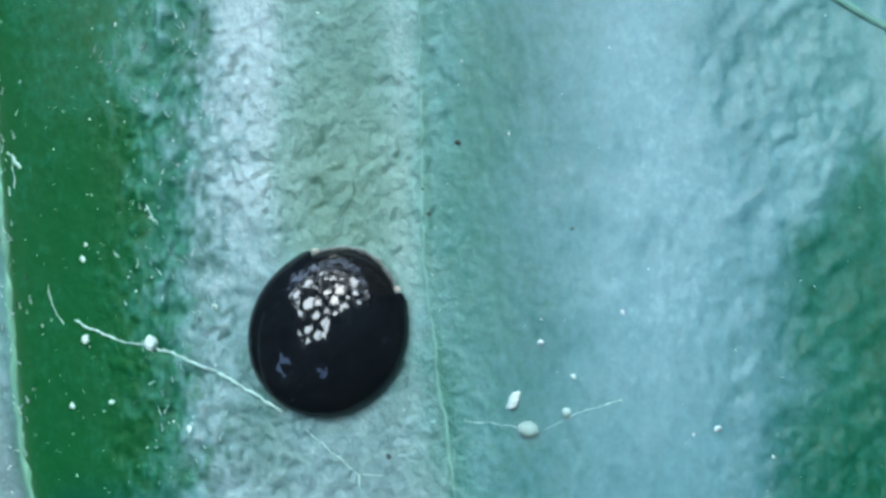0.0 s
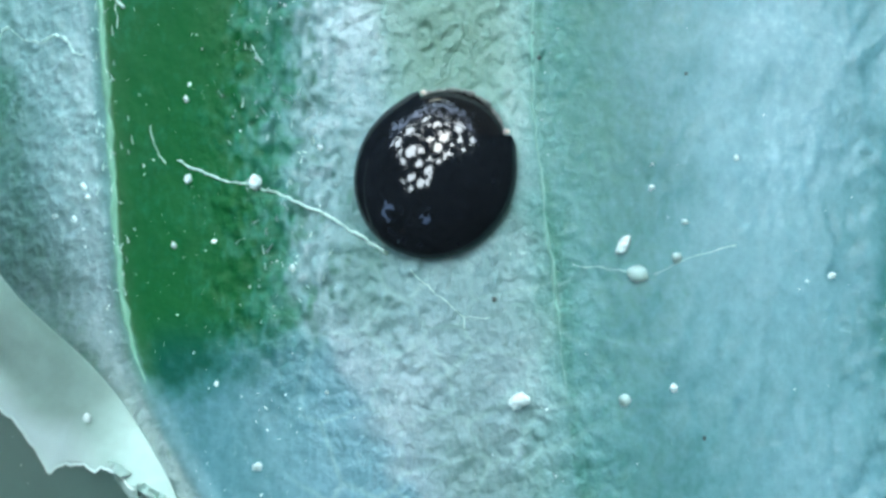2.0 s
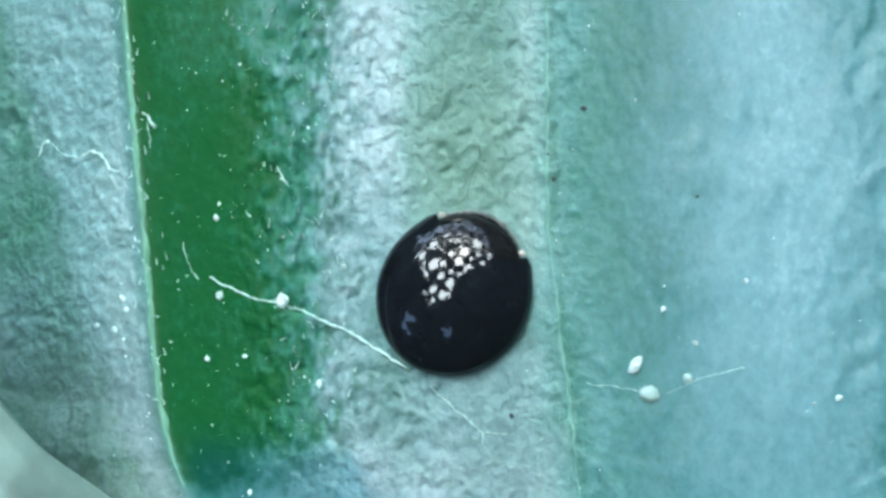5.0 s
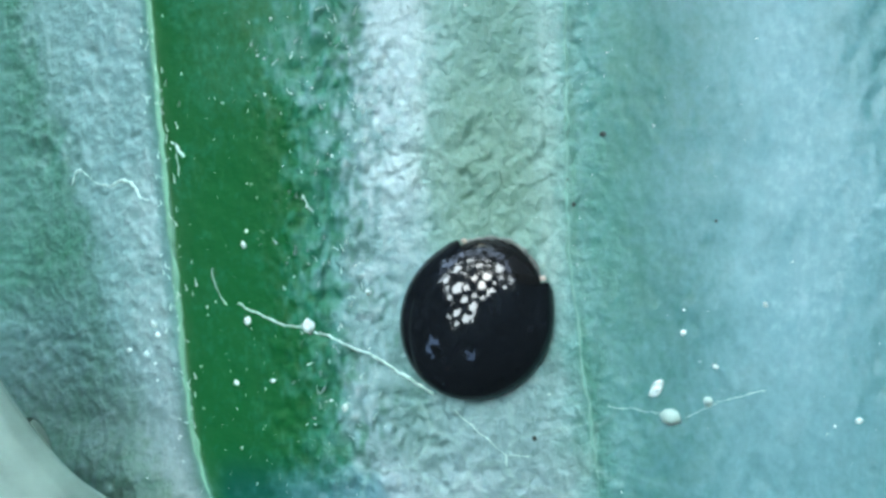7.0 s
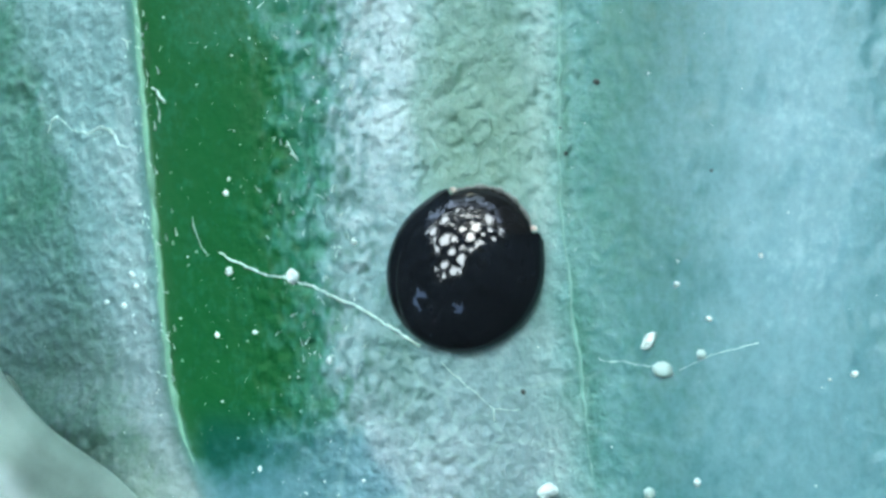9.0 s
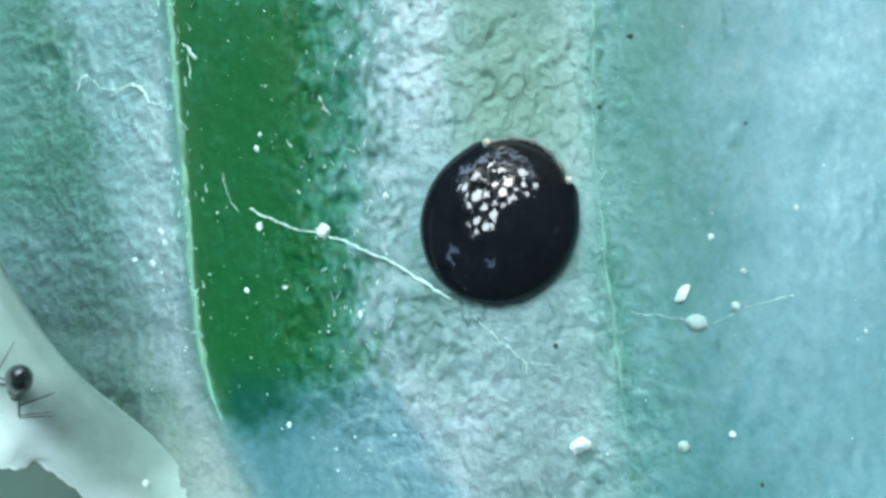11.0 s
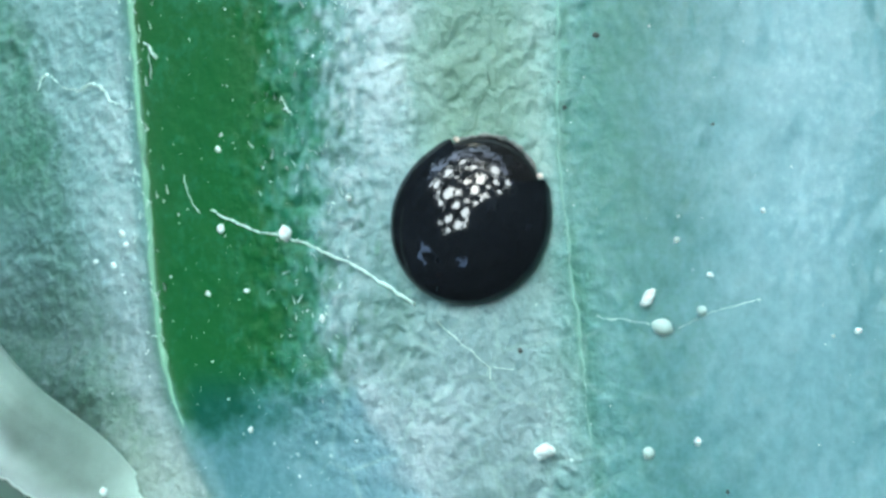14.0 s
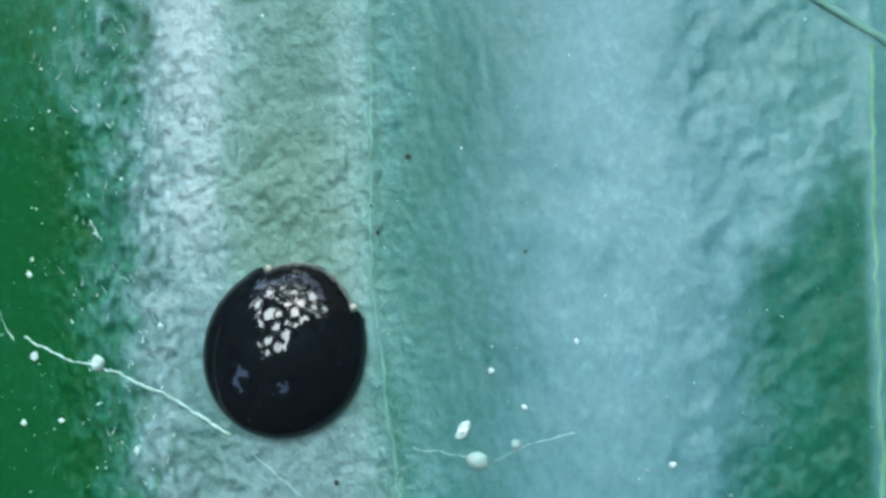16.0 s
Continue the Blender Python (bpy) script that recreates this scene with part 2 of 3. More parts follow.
def blob(size, lumps=0.0, seed=0, detail=3, centre=(0, 0, 0)):
    bm = bmesh.new()
    bmesh.ops.create_icosphere(bm, subdivisions=detail, radius=1)
    for v in bm.verts:
        k = 1 + lumps * noise.noise(v.co * 1.7 + Vector((seed * 3.1, seed, 7))) + lumps * 0.5 * noise.noise(v.co * 4 + Vector((seed, 2, 1)))
        v.co = Vector((v.co.x * size[0] * k + centre[0], v.co.y * size[1] * k + centre[1], v.co.z * size[2] * k + centre[2]))
    return bm


def smooth(a, b, x):
    t = np.clip((x - a) / (b - a), 0, 1)
    return t * t * (3 - 2 * t)


# ---- the leaf: its form, in millimetres ----
GX = np.linspace(-45, 45, 1801)
GZ = np.interp(GX, [-45, -22, -13, -9.9, -6, -3, 0.8, 4, 8, 13, 20, 45], [-12, -6, -2.75, -1.45, -0.25, 0.1, 0.4, 1.1, 1.7, 1.9, 1.2, -4])
KERNEL = np.exp(-(np.linspace(-3, 3, 61) ** 2))
GZ = np.convolve(np.pad(GZ, 30, mode="edge"), KERNEL / KERNEL.sum(), mode="valid")


def lattice(ix, iy):
    n = (ix.astype(np.int64) * 374761393 + iy.astype(np.int64) * 668265263) & 0x7FFFFFFF
    n = ((n ^ (n >> 13)) * 1274126177) & 0x7FFFFFFF
    return ((n ^ (n >> 16)) & 0xFFFF) / 65535.0


def grainy(x, y, period):
    """Smooth random values from 0 to 1."""
    x, y = np.asarray(x) / period, np.asarray(y) / period
    ix, iy = np.floor(x), np.floor(y)
    fx, fy = x - ix, y - iy
    fx, fy = fx * fx * (3 - 2 * fx), fy * fy * (3 - 2 * fy)
    low = lattice(ix, iy) * (1 - fx) + lattice(ix + 1, iy) * fx
    high = lattice(ix, iy + 1) * (1 - fx) + lattice(ix + 1, iy + 1) * fx
    return low * (1 - fy) + high * fy


def vein_left(y):
    return -9.6 - 0.1 * y + 0.057 * np.maximum(0, -1.5 - y) ** 2


def vein_mid(y):
    return 0.93 + 0.115 * np.maximum(0, 2.2 - y)


def vein_right(y):
    return 12.4 + 0 * y


def ripple(x, y):
    return (0.05 * np.sin(1.3 * x + 0.6 * np.sin(0.7 * y)) * np.sin(0.55 * y + 0.4 * x)
            + 0.02 * np.sin(3.1 * x + 1.2 * np.sin(0.9 * y) + 1) * np.sin(1.15 * y - 0.3 * x))


def crinkle_at(x, y):
    """Where the skin is puckered: most in the strip round the ladybird, least on the smooth right side."""
    strip = smooth(-8.0, -5.2, x - 0.65 * np.maximum(0, -2.5 - y)) * (1 - smooth(vein_mid(y) - 0.3, vein_mid(y) + 1.8, x))
    left = 1 - smooth(vein_left(y) - 0.3, vein_left(y) - 0.05, x)
    far = smooth(7.0, 8.5, x) * (1 - smooth(11.5, 12.5, x))
    return np.clip(0.14 + 0.62 * strip + 0.5 * left + 0.13 * far, 0, 1)


def height(x, y):
    tilt = -0.08 * (0.25 + 0.75 * smooth(-10, -3, x))
    z = np.interp(x, GX, GZ) + tilt * y + 0.6 * ripple(x, y)
    # the margin rises into the curled part
    z = z + 0.7 * smooth(-0.2, 2.4, vein_left(y) - x) * smooth(-2.2, -3.8, y)
    for v, d, w in ((vein_left(y), 0.07, 0.3), (vein_mid(y), 0.05, 0.35), (vein_right(y), 0.08, 0.3)):
        z = z + d * np.exp(-(((x - v) / w) ** 2))
    return z


def slanted(x, y, turn, across, along):
    """Random folds that run at that angle from the x axis."""
    c, k = math.cos(turn), math.sin(turn)
    u, v = -k * x + c * y, c * x + k * y
    u = u + 1.1 * across * (grainy(x + 11, y, 0.9) - 0.5) + 0.5 * across * (grainy(x + 3, y, 0.35) - 0.5)
    return grainy(u / across, v / along, 1.0) - 0.5


def lumps(x, y, period):
    """Rounded lumps in three sizes, each turned against the last."""
    a = grainy(x, y * 0.85, period) - 0.5
    b = grainy(0.8 * x + 0.6 * y + 5, 0.8 * y - 0.6 * x, period * 0.53) - 0.5
    c = grainy(0.5 * x - 0.866 * y + 9, 0.5 * y + 0.866 * x, period * 0.29) - 0.5
    return a + 0.55 * b + 0.3 * c


def pucker(x, y):
    v2 = vein_mid(y)
    rough = 0.35 + 1.5 * grainy(x + 2, y * 0.8, 1.5) * grainy(x + 8, y, 0.7)
    z = crinkle_at(x, y) * rough * (0.05 * lumps(x + 0.2 * grainy(x, y, 0.8), y, 0.62) + 0.14 * lumps(x + 6, y + 2, 0.27) + 0.09 * (grainy(x + 4, y * 0.8, 1.2) - 0.5))
    # upright grain where the green strip gives way to the painted sheen
    grain_zone = np.exp(-(((x + 5.3 - 0.5 * smooth(2, -3, y)) / 1.1) ** 2)) * smooth(-4.6, -3.0, y)
    z = z + 0.15 * grain_zone * (grainy(x, y * 0.45, 0.17) - 0.5) + 0.12 * grain_zone * (grainy(x + 4, y * 0.7, 0.3) - 0.5)
    # slanting folds: behind the ladybird, towards the outer vein, and on the far margin
    behind = smooth(-2.9, -2.2, x) * (1 - smooth(v2 - 1.3, v2 - 0.3, x)) * smooth(1.0, 3.0, y)
    z = z + 0.1 * behind * rough * slanted(x, y, 0.95, 0.4, 1.1) + 0.05 * behind * slanted(x + 3, y, 0.8, 0.2, 0.6)
    outer = smooth(7.2, 9.0, x) * (1 - smooth(11.6, 12.2, x))
    z = z + outer * (0.07 * slanted(x, y, 0.95, 0.55, 1.4) + 0.06 * slanted(x + 7, y, 0.6, 0.3, 0.7) + 0.045 * lumps(x, y, 0.8))
    margin = 1 - smooth(vein_left(y) - 0.4, vein_left(y) - 0.05, x)
    z = z + 0.035 * margin * slanted(x, y, -0.95, 0.34, 0.9) + 0.08 * margin * rough * lumps(x + 3, y, 0.5) + 0.03 * margin * lumps(x, y + 4, 0.22)
    # faint upright scratches on the smooth side
    z = z + 0.03 * smooth(v2 + 0.2, v2 + 1.2, x) * (grainy(x + 0.15 * y, y * 0.4, 0.18) - 0.5) + 0.05 * smooth(v2 + 0.2, v2 + 1.2, x) * (grainy(x, y * 0.6, 0.7) - 0.5)
    return z


def on_leaf(x, y, lift=0.0):
    return Vector((x, y, float(height(np.float64(x), np.float64(y)) + pucker(np.float64(x), np.float64(y))) + lift)) * MM


def wander(x, y):
    """How far the seam between the white patch and the olive strip strays."""
    return 0.8 * (grainy(0 * x + 3, y, 1.7) - 0.5) + 0.45 * (grainy(x, y, 0.8) - 0.5)


def sky_sheen_at(x, y):
    """How much sky sheen is painted over the green: little in the strips beside the outer veins."""
    v1, v2, v3 = vein_left(y), vein_mid(y), vein_right(y)
    rag = 0.9 * (grainy(x, y, 0.9) - 0.5) + 1.1 * (grainy(x + 7, y * 0.45, 0.3) - 0.5) + 1.3 * (grainy(x + 2, y * 0.6, 0.13) - 0.5)
    edge = -6.6 + 0.8 * smooth(3, -1, y) + rag
    slant = 0.65 * np.maximum(0, -2.5 - y)
    low_end = smooth(-5.0, -2.9, y - 0.1 * (x + 7) + 0.9 * (grainy(x + 1, y, 1.1) - 0.5) + 0.5 * (grainy(x, y, 0.25) - 0.5)) * smooth(v1 - 0.02, v1 + 0.12, x)
    # strip left bare of the painted sheen, as it mirrors no sky
    bare = (1 - smooth(edge - 1.3, edge + 1.3, x)) * low_end
    thin = (1 - smooth(-5.9, -3.8, x + 1.1 * rag)) * low_end
    w = 0.54 + (0.1 - 0.08 * smooth(-0.5, -3.5, y)) * (1 - smooth(v1 - 0.2, v1, x)) - 0.05 * smooth(0.5, 3, x) + 0.03 * smooth(4, 7, x) + 0.16 * (grainy(x + 3, y * 0.6, 2.3) - 0.5) - 0.1 * np.exp(-(((x - v2 - 1.6) / 1.5) ** 2)) - 0.01 * smooth(2, 5, x) * smooth(1, -3, y)
    w = w + 0.26 * smooth(-5.3, -3.7, x - slant + 0.5 * rag) * (1 - smooth(-2.8, -1.6, x - 3.2 * smooth(2.0, -1.5, y) + 0.3 * rag)) * smooth(-9, -3, y)
    w = w + 0.17 * smooth(-3.0, -2.0, x + wander(x, y)) * (1 - smooth(v2 - 0.9, v2 + 1.3, x))
    w = w - 0.06 * smooth(-2, -5, y) * (1 - smooth(-5, -3.5, x))
    w = w - 0.3 * bare - 0.34 * thin - 0.28 * smooth(2.0, -1.0, y) * (1 - 0.45 * smooth(-2.5, -4.5, y)) * smooth(-4.5, -3.0, x - slant) * (1 - smooth(v2 - 0.2, v2 + 0.8, x)) - 0.04 * smooth(-1.5, 0.0, x) * (1 - smooth(3.5, 6.0, x))
    upper = smooth(4.0, 7.5, y)
    w = w + 0.12 * np.exp(-(((x + 3.6) / 0.9) ** 2)) * smooth(2.5, 5, y) * (1 - 0.5 * upper) + 0.13 * upper * smooth(v1, v1 + 0.8, x) * (1 - smooth(-6.5, -5.0, x))
    rim = 11.7 - 1.5 * smooth(5.0, 2.0, y) - 0.4 * smooth(2, -3, y) + 0.8 * (grainy(x, y, 0.9) - 0.5) + 0.3 * (grainy(x, y, 0.3) - 0.5)
    w = w - 0.4 * smooth(rim - 1.3, rim + 0.4, x) * (1 - smooth(v3 - 0.35, v3 + 0.05, x)) * (1 - smooth(4.4, 5.6, y))
    w = w - 0.04 * smooth(7.5, 9.5, x) * (1 - smooth(v3 - 0.5, v3, x))
    # shade beside the curled margin painted as a darker lane; greener upper corner
    w = w - 0.2 * smooth(-10.9, -12.2, x + 0.35 * y + 0.5 * rag) - 0.09 * smooth(-12.2, -13.6, x + 0.4 * rag) * smooth(0.0, 2.0, y)
    w = w + 0.09 * smooth(-11.8, -10.8, x + 0.35 * y) * (1 - smooth(v1 - 0.5, v1 - 0.2, x))
    # a bright sky reflection painted as a white patch, beside the olive strip
    patch = smooth(-4.9, -4.1, x + 0.4 * rag) * (1 - smooth(-2.85, -2.35, x + wander(x, y) + 0.2 * rag)) * smooth(2.0, 5.0, y)
    olive = smooth(-2.85, -2.35, x + wander(x, y) + 0.1 * rag) * (1 - smooth(v2 - 1.5, v2 - 0.5, x)) * smooth(1.5, 3.5, y)
    w = w + 0.17 * patch * (1 - 0.3 * upper) * (1.3 * grainy(x + 1, y, 0.75) - 0.35) - 0.21 * olive + 0.08 * smooth(3, 7, x)
    # painted highlights on the raised grains along the green strip's edge, a green seam beside the outer vein, a paler
    # seam beside the middle one
    fleck = np.exp(-(((x + 5.4 - 0.5 * smooth(2, -3, y)) / 1.2) ** 2)) * smooth(-4.6, -3.0, y)
    w = w + 0.65 * fleck * np.maximum(0, grainy(x, y * 0.45, 0.17) - 0.6) + 0.5 * fleck * np.maximum(0, grainy(x + 4, y * 0.7, 0.3) - 0.66)
    w = w - 0.16 * np.exp(-(((x - v1 + 0.2) / 0.2) ** 2)) * (0.4 + grainy(x, y, 0.5)) * smooth(-5, -3, y)
    w = w + 0.1 * smooth(v2 - 0.9, v2 - 0.6, x) * (1 - smooth(v2 - 0.15, v2, x)) - (0.03 + 0.06 * smooth(-1, 3, y)) * np.exp(-(((x - v2 - 0.14) / 0.08) ** 2))
    return np.clip(w, 0, 1)


def warm_at(x, y):
    v2 = vein_mid(y)
    strip = smooth(-3.3, -2.0, x + wander(x, y)) * (1 - smooth(v2 - 0.7, v2 + 0.7, x)) * smooth(-0.5, 3.0, y)
    strip = strip + 0.25 * smooth(v2 - 1.6, v2 - 0.8, x) * (1 - smooth(v2 - 0.2, v2 + 0.3, x)) * smooth(1.0, -1.0, y) * smooth(-6.5, -4.0, y)
    return 0.45 * strip * (1 - 0.4 * smooth(4.5, 8.0, y)) + 0.45 * np.exp(-(((x - vein_left(y)) / 0.11) ** 2)) * smooth(-5, -2, y)


def blue_at(x, y):
    """The painted sheen is bluer on the smooth side, in the low corner and in the painted shade by the curl, greyer
    round the ladybird.
    """
    low = smooth(-9.0, -8.0, x) * (1 - smooth(-4.8, -3.8, x - 0.65 * np.maximum(0, -2.5 - y))) * smooth(-2.6, -4.2, y)
    return np.clip(0.72 * smooth(0.4, 4.0, x) - 0.35 * smooth(8.5, 11, x) + low + 0.25 * smooth(-10.6, -11.8, x + 0.35 * y) * smooth(2.5, 0.0, y) + 0.08, 0, 1)


def grey_at(x, y):
    """The strip round and below the ladybird is dusty grey."""
    v2 = vein_mid(y)
    slant = 0.65 * np.maximum(0, -2.5 - y)
    rag = 0.8 * (grainy(x, y, 0.5) - 0.5)
    strip = smooth(-5.3, -4.5, x - slant + rag) * (1 - smooth(v2 - 1.5, v2 + 0.4, x + rag))
    left = (0.42 + 0.15 * smooth(3, -2, y)) * (1 - smooth(vein_left(y) - 0.3, vein_left(y), x)) + 0.35 * (1 - smooth(vein_left(y) - 0.2, vein_left(y) + 0.5, x)) * smooth(0.5, -3.0, y)
    return np.clip((0.52 + 0.22 * smooth(-1, -4, y)) * strip * (1 - 0.6 * smooth(-3.2, -2.2, x + wander(x, y)) * smooth(0.2, 2.5, y)) + left, 0, 1)


def pale_at(x, y):
    """The margin turns paler where it curls up."""
    return 0.55 * (1 - smooth(-0.8, 0.1, x - vein_left(y))) * smooth(-3.4, -6.0, y + 0.8 * (grainy(x, y, 0.6) - 0.5) + 0.3 * (grainy(x, y, 0.2) - 0.5))


def net_at(x, y):
    return 0.3 * smooth(-5.5, -4, x) * (1 - smooth(1.5, 2.5, x)) * smooth(-0.5, -2.5, y)


def spaced(lo, hi, a, b, fine, coarse):
    inside = np.linspace(a, b, int((b - a) / fine) + 1)
    left = a - np.linspace(0, 1, int((a - lo) / coarse) + 2)[1:][::-1] ** 1.3 * (a - lo)
    right = b + np.linspace(0, 1, int((hi - b) / coarse) + 2)[1:] ** 1.3 * (hi - b)
    return np.concatenate([left, inside, right])


def build_leaf():
    xs, ys = spaced(-19, 38, -15.0, 14.0, 0.052, 0.7), spaced(-34, 40, -9.0, 11.5, 0.062, 0.9)
    X, Y = np.meshgrid(xs, ys)
    Z = height(X, Y) + pucker(X, Y)
    nx, ny = len(xs), len(ys)
    # the blade's outline; its lower corner is eaten away under the curled margin
    keep = (((X - 6) / 34) ** 2 + ((Y - 2) / 36) ** 2 < 1) & (Y > np.maximum(-0.95 * (X + 15.4) - 2.0 + 0.4 * np.sin(2.1 * X), -6.1 - 1.35 * smooth(-10.0, -8.7, X)) - 34 * smooth(-8.5, -8.2, X + 0.25 * (Y + 7)))
    idx = np.arange(nx * ny).reshape(ny, nx)
    ok = keep[:-1, :-1] & keep[1:, :-1] & keep[:-1, 1:] & keep[1:, 1:]
    quads = np.stack([idx[:-1, :-1][ok], idx[:-1, 1:][ok], idx[1:, 1:][ok], idx[1:, :-1][ok]], 1)
    used = np.unique(quads)
    remap = np.full(nx * ny, -1)
    remap[used] = np.arange(len(used))
    co = np.stack([X.ravel(), Y.ravel(), Z.ravel()], 1)[used] * MM
    leaf = new("leaf")
    blade = raw("blade", co.tolist(), remap[quads].tolist(), LEAF, leaf)
    for name, fn in (("sky_sheen", sky_sheen_at), ("warm", warm_at), ("net", net_at), ("blue", blue_at), ("grey", grey_at), ("pale", pale_at), ("crinkle", crinkle_at)):
        at = blade.data.attributes.new(name, "FLOAT", "POINT")
        at.data.foreach_set("value", fn(X, Y).ravel()[used].astype(np.float32))
    thick = blade.modifiers.new("thickness", "SOLIDIFY")
    thick.thickness, thick.offset = 0.28 * MM, -1
    ysv = np.linspace(-9, 30, 240)
    for fn, r in ((vein_left, 0.1), (vein_mid, 0.045), (vein_right, 0.07)):
        pts = [on_leaf(float(fn(np.float64(y))) + 0.09 * noise.noise(Vector((0, y * 0.9, 3))) + 0.05 * noise.noise(Vector((0, y * 3.1, 7))), y, -r * 0.45) for y in ysv if not (fn is vein_right and y > 7.7)]
        part("vein", tube(pts, lambda s, r=r: r * MM * (0.2 + 0.8 * float(smooth(-6.5, -1.5, -9 + 39 * s))) * (1 + 0.7 * noise.noise(Vector((s * 60, r * 50, 0)))), 10), FAINT if fn is vein_mid else VEIN, leaf)
    pts = [on_leaf(x, 8.71 - 0.67 * (x - 11.26), -0.02) for x in np.linspace(5, 30, 50)]
    part("midrib", tube(pts, 0.11 * MM, 10), FAINT, leaf)
    return tagged(leaf, "broad green leaf with painted sky sheen and raised veins", "leaf")


build_leaf()


# ---- the pale curled leaf margin in the corner ----
def bezier(a, b, c, d, s):
    return Vector(a) * (1 - s) ** 3 + Vector(b) * 3 * s * (1 - s) ** 2 + Vector(c) * 3 * s * s * (1 - s) + Vector(d) * s ** 3


def flap_point(s, v):
    """s runs along its rolled rim to where it grows out of the big leaf, v across to the eaten edge."""
    rim = bezier((-15.2, 5.8, 3.0), (-12.3, -4.0, 2.6), (-11.1, -2.3, 0.6), (-8.0, -7.7, -0.9), s)
    x = -20 + 12.1 * s
    # a bite with one tooth on its top, then small scallops along the foot
    y = -5.0 - 0.35 * float(smooth(-14, -19, x)) - 2.05 * float(smooth(-13.4, -11.0, x)) - 0.8 * float(smooth(-10.4, -8.0, x))
    bite = 2.05 * (float(smooth(-13.4, -11.0, x)) - max(0.0, min(1.0, (x + 12.8) / 1.45)) ** 1.5)
    nibble = 0.2 * math.exp(-((x + 12.85) / 0.13) ** 2) + 0.025 * math.sin(13 * x + 1) + 0.02 * math.sin(29 * x)
    nibble += 0.2 * abs(math.sin(math.pi * (x + 11.35) / 1.05)) ** 0.6 if x > -11.35 else 0.03 * math.sin(4.1 * x)
    base = float(height(np.float64(min(x, -8.0)), np.float64(-6.6)))
    foot = float(smooth(0.62, 0.97, s))
    near = 1 - 0.02 * (1 - foot)
    eaten = Vector((x * near, y * near, (1.6 + 0.6 * float(smooth(-13, -17, x))) * (1 - foot) + (base + 0.12) * foot))
    wide = (eaten - rim).length
    p = rim + (eaten - rim) * v
    p.y += bite * v * v + nibble * float(smooth(0.86, 1, v))
    d = wide * v
    roll = 0.3 * math.sqrt(min(1, d / 0.6)) - 0.14 * float(smooth(0.9, 1.5, d)) + 0.14 * float(smooth(1.5, 2.1, d))
    p.z += roll * (1 - 0.9 * float(smooth(0.55, 0.92, s))) - 0.3 * float(smooth(0.0, 0.35, 0.35 - d)) * (1 - foot)
    # it grows out of the big leaf: flush with its skin at the end
    skin = float(height(np.float64(p.x), np.float64(p.y))) + 0.06
    k = float(smooth(0.5, 0.88, s))
    p.z = p.z * (1 - k) + (skin + 0.3 * (1 - k) * float(smooth(0, 0.5, d))) * k
    return p


FLAP_GRID = np.array([flap_point(i / 60, j / 30) for i in range(61) for j in range(31)])


def flap_z(x, y):
    return float(FLAP_GRID[np.argmin((FLAP_GRID[:, 0] - x) ** 2 + (FLAP_GRID[:, 1] - y) ** 2), 2])


def build_flap():
    ns, nv = 240, 60
    verts, faces = [], []
    for i in range(ns + 1):
        for j in range(nv + 1):
            verts.append(tuple(flap_point(i / ns, j / nv) * MM))
    for i in range(ns):
        for j in range(nv):
            a = i * (nv + 1) + j
            faces.append((a, a + 1, a + nv + 2, a + nv + 1))
    flap = new("curled_leaf")
    blade = raw("blade", verts, faces, PALE, flap)
    wide = [(flap_point(i / ns, 1.0) - flap_point(i / ns, 0.0)).length for i in range(ns + 1)]
    # sky light put into the colour: whiter inward from the rolled rim
    at = blade.data.attributes.new("skylit", "FLOAT", "POINT")
    at.data.foreach_set("value", [float(smooth(1.1, 2.1, wide[i] * j / nv + 0.25 * math.sin(i * 0.11))) * (1 - float(smooth(0.66, 0.86, i / ns))) for i in range(ns + 1) for j in range(nv + 1)])
    t = blade.modifiers.new("thickness", "SOLIDIFY")
    t.thickness, t.offset = 0.2 * MM, -1
    part("eaten_rim", tube([(flap_point(i / ns, 1.0)) * MM for i in range(ns + 1)], 0.03 * MM, 8), RIM, flap, "bright torn rim of the bite")
    fleck = blob((0.1 * MM, 0.12 * MM, 0.06 * MM), 0.3, 31, 2, Vector((-10.34, -5.62, flap_z(-10.34, -5.62) + 0.03)) * MM)
    part("fleck", fleck, RIM, flap, "small white fleck on the curled skin")
    return tagged(flap, "pale grey-green curled leaf margin with an eaten edge", "leaf")


FLAP = build_flap()


# ---- ladybird ----
A, B = 1.97, 2.13


def dome(w, s, H=0.76):
    r2 = min(1.0, (w / A) ** 2 + (s / B) ** 2)
    return 0.1 + H * (1 - r2) ** 0.68


def cut(w):
    """The front edge of the wing cases: it rises to a corner at each shoulder."""
    w = abs(w)
    return 1.2 + 0.48 * (min(w, 1.4) / 1.3) ** 3 - 7 * max(0.0, min(w, 1.4) - 1.2) ** 2


def build_beetle():
    b = new("ladybird")
    for side in (1, -1):
        bm = bmesh.new()
        n, m = 90, 40
        grid = []
        for i in range(n + 1):
            a = -math.pi / 2 + math.pi * i / n
            swell = 1 + 0.04 * math.exp(-((a - 0.91) / 0.2) ** 2)
            row = []
            for j in range(m + 1):
                r = math.sin(math.pi / 2 * j / m)
                k = 1 + (swell - 1) * r ** 6
                w, s = max(0.006, A * k * r * math.cos(a)), B * k * r * math.sin(a)
                # the rim flares out into a narrow shelf
                shelf = 0.05 * max(0.0, (r - 0.965) / 0.035) ** 2
                z = dome(w / k, min(s, cut(w)) / k) - shelf
                row.append(bm.verts.new((side * w * MM, min(s, cut(w)) * MM, z * MM)))
            w, s = A * swell * max(0.003, math.cos(a)), B * swell * math.sin(a)
            s = min(s, cut(w))
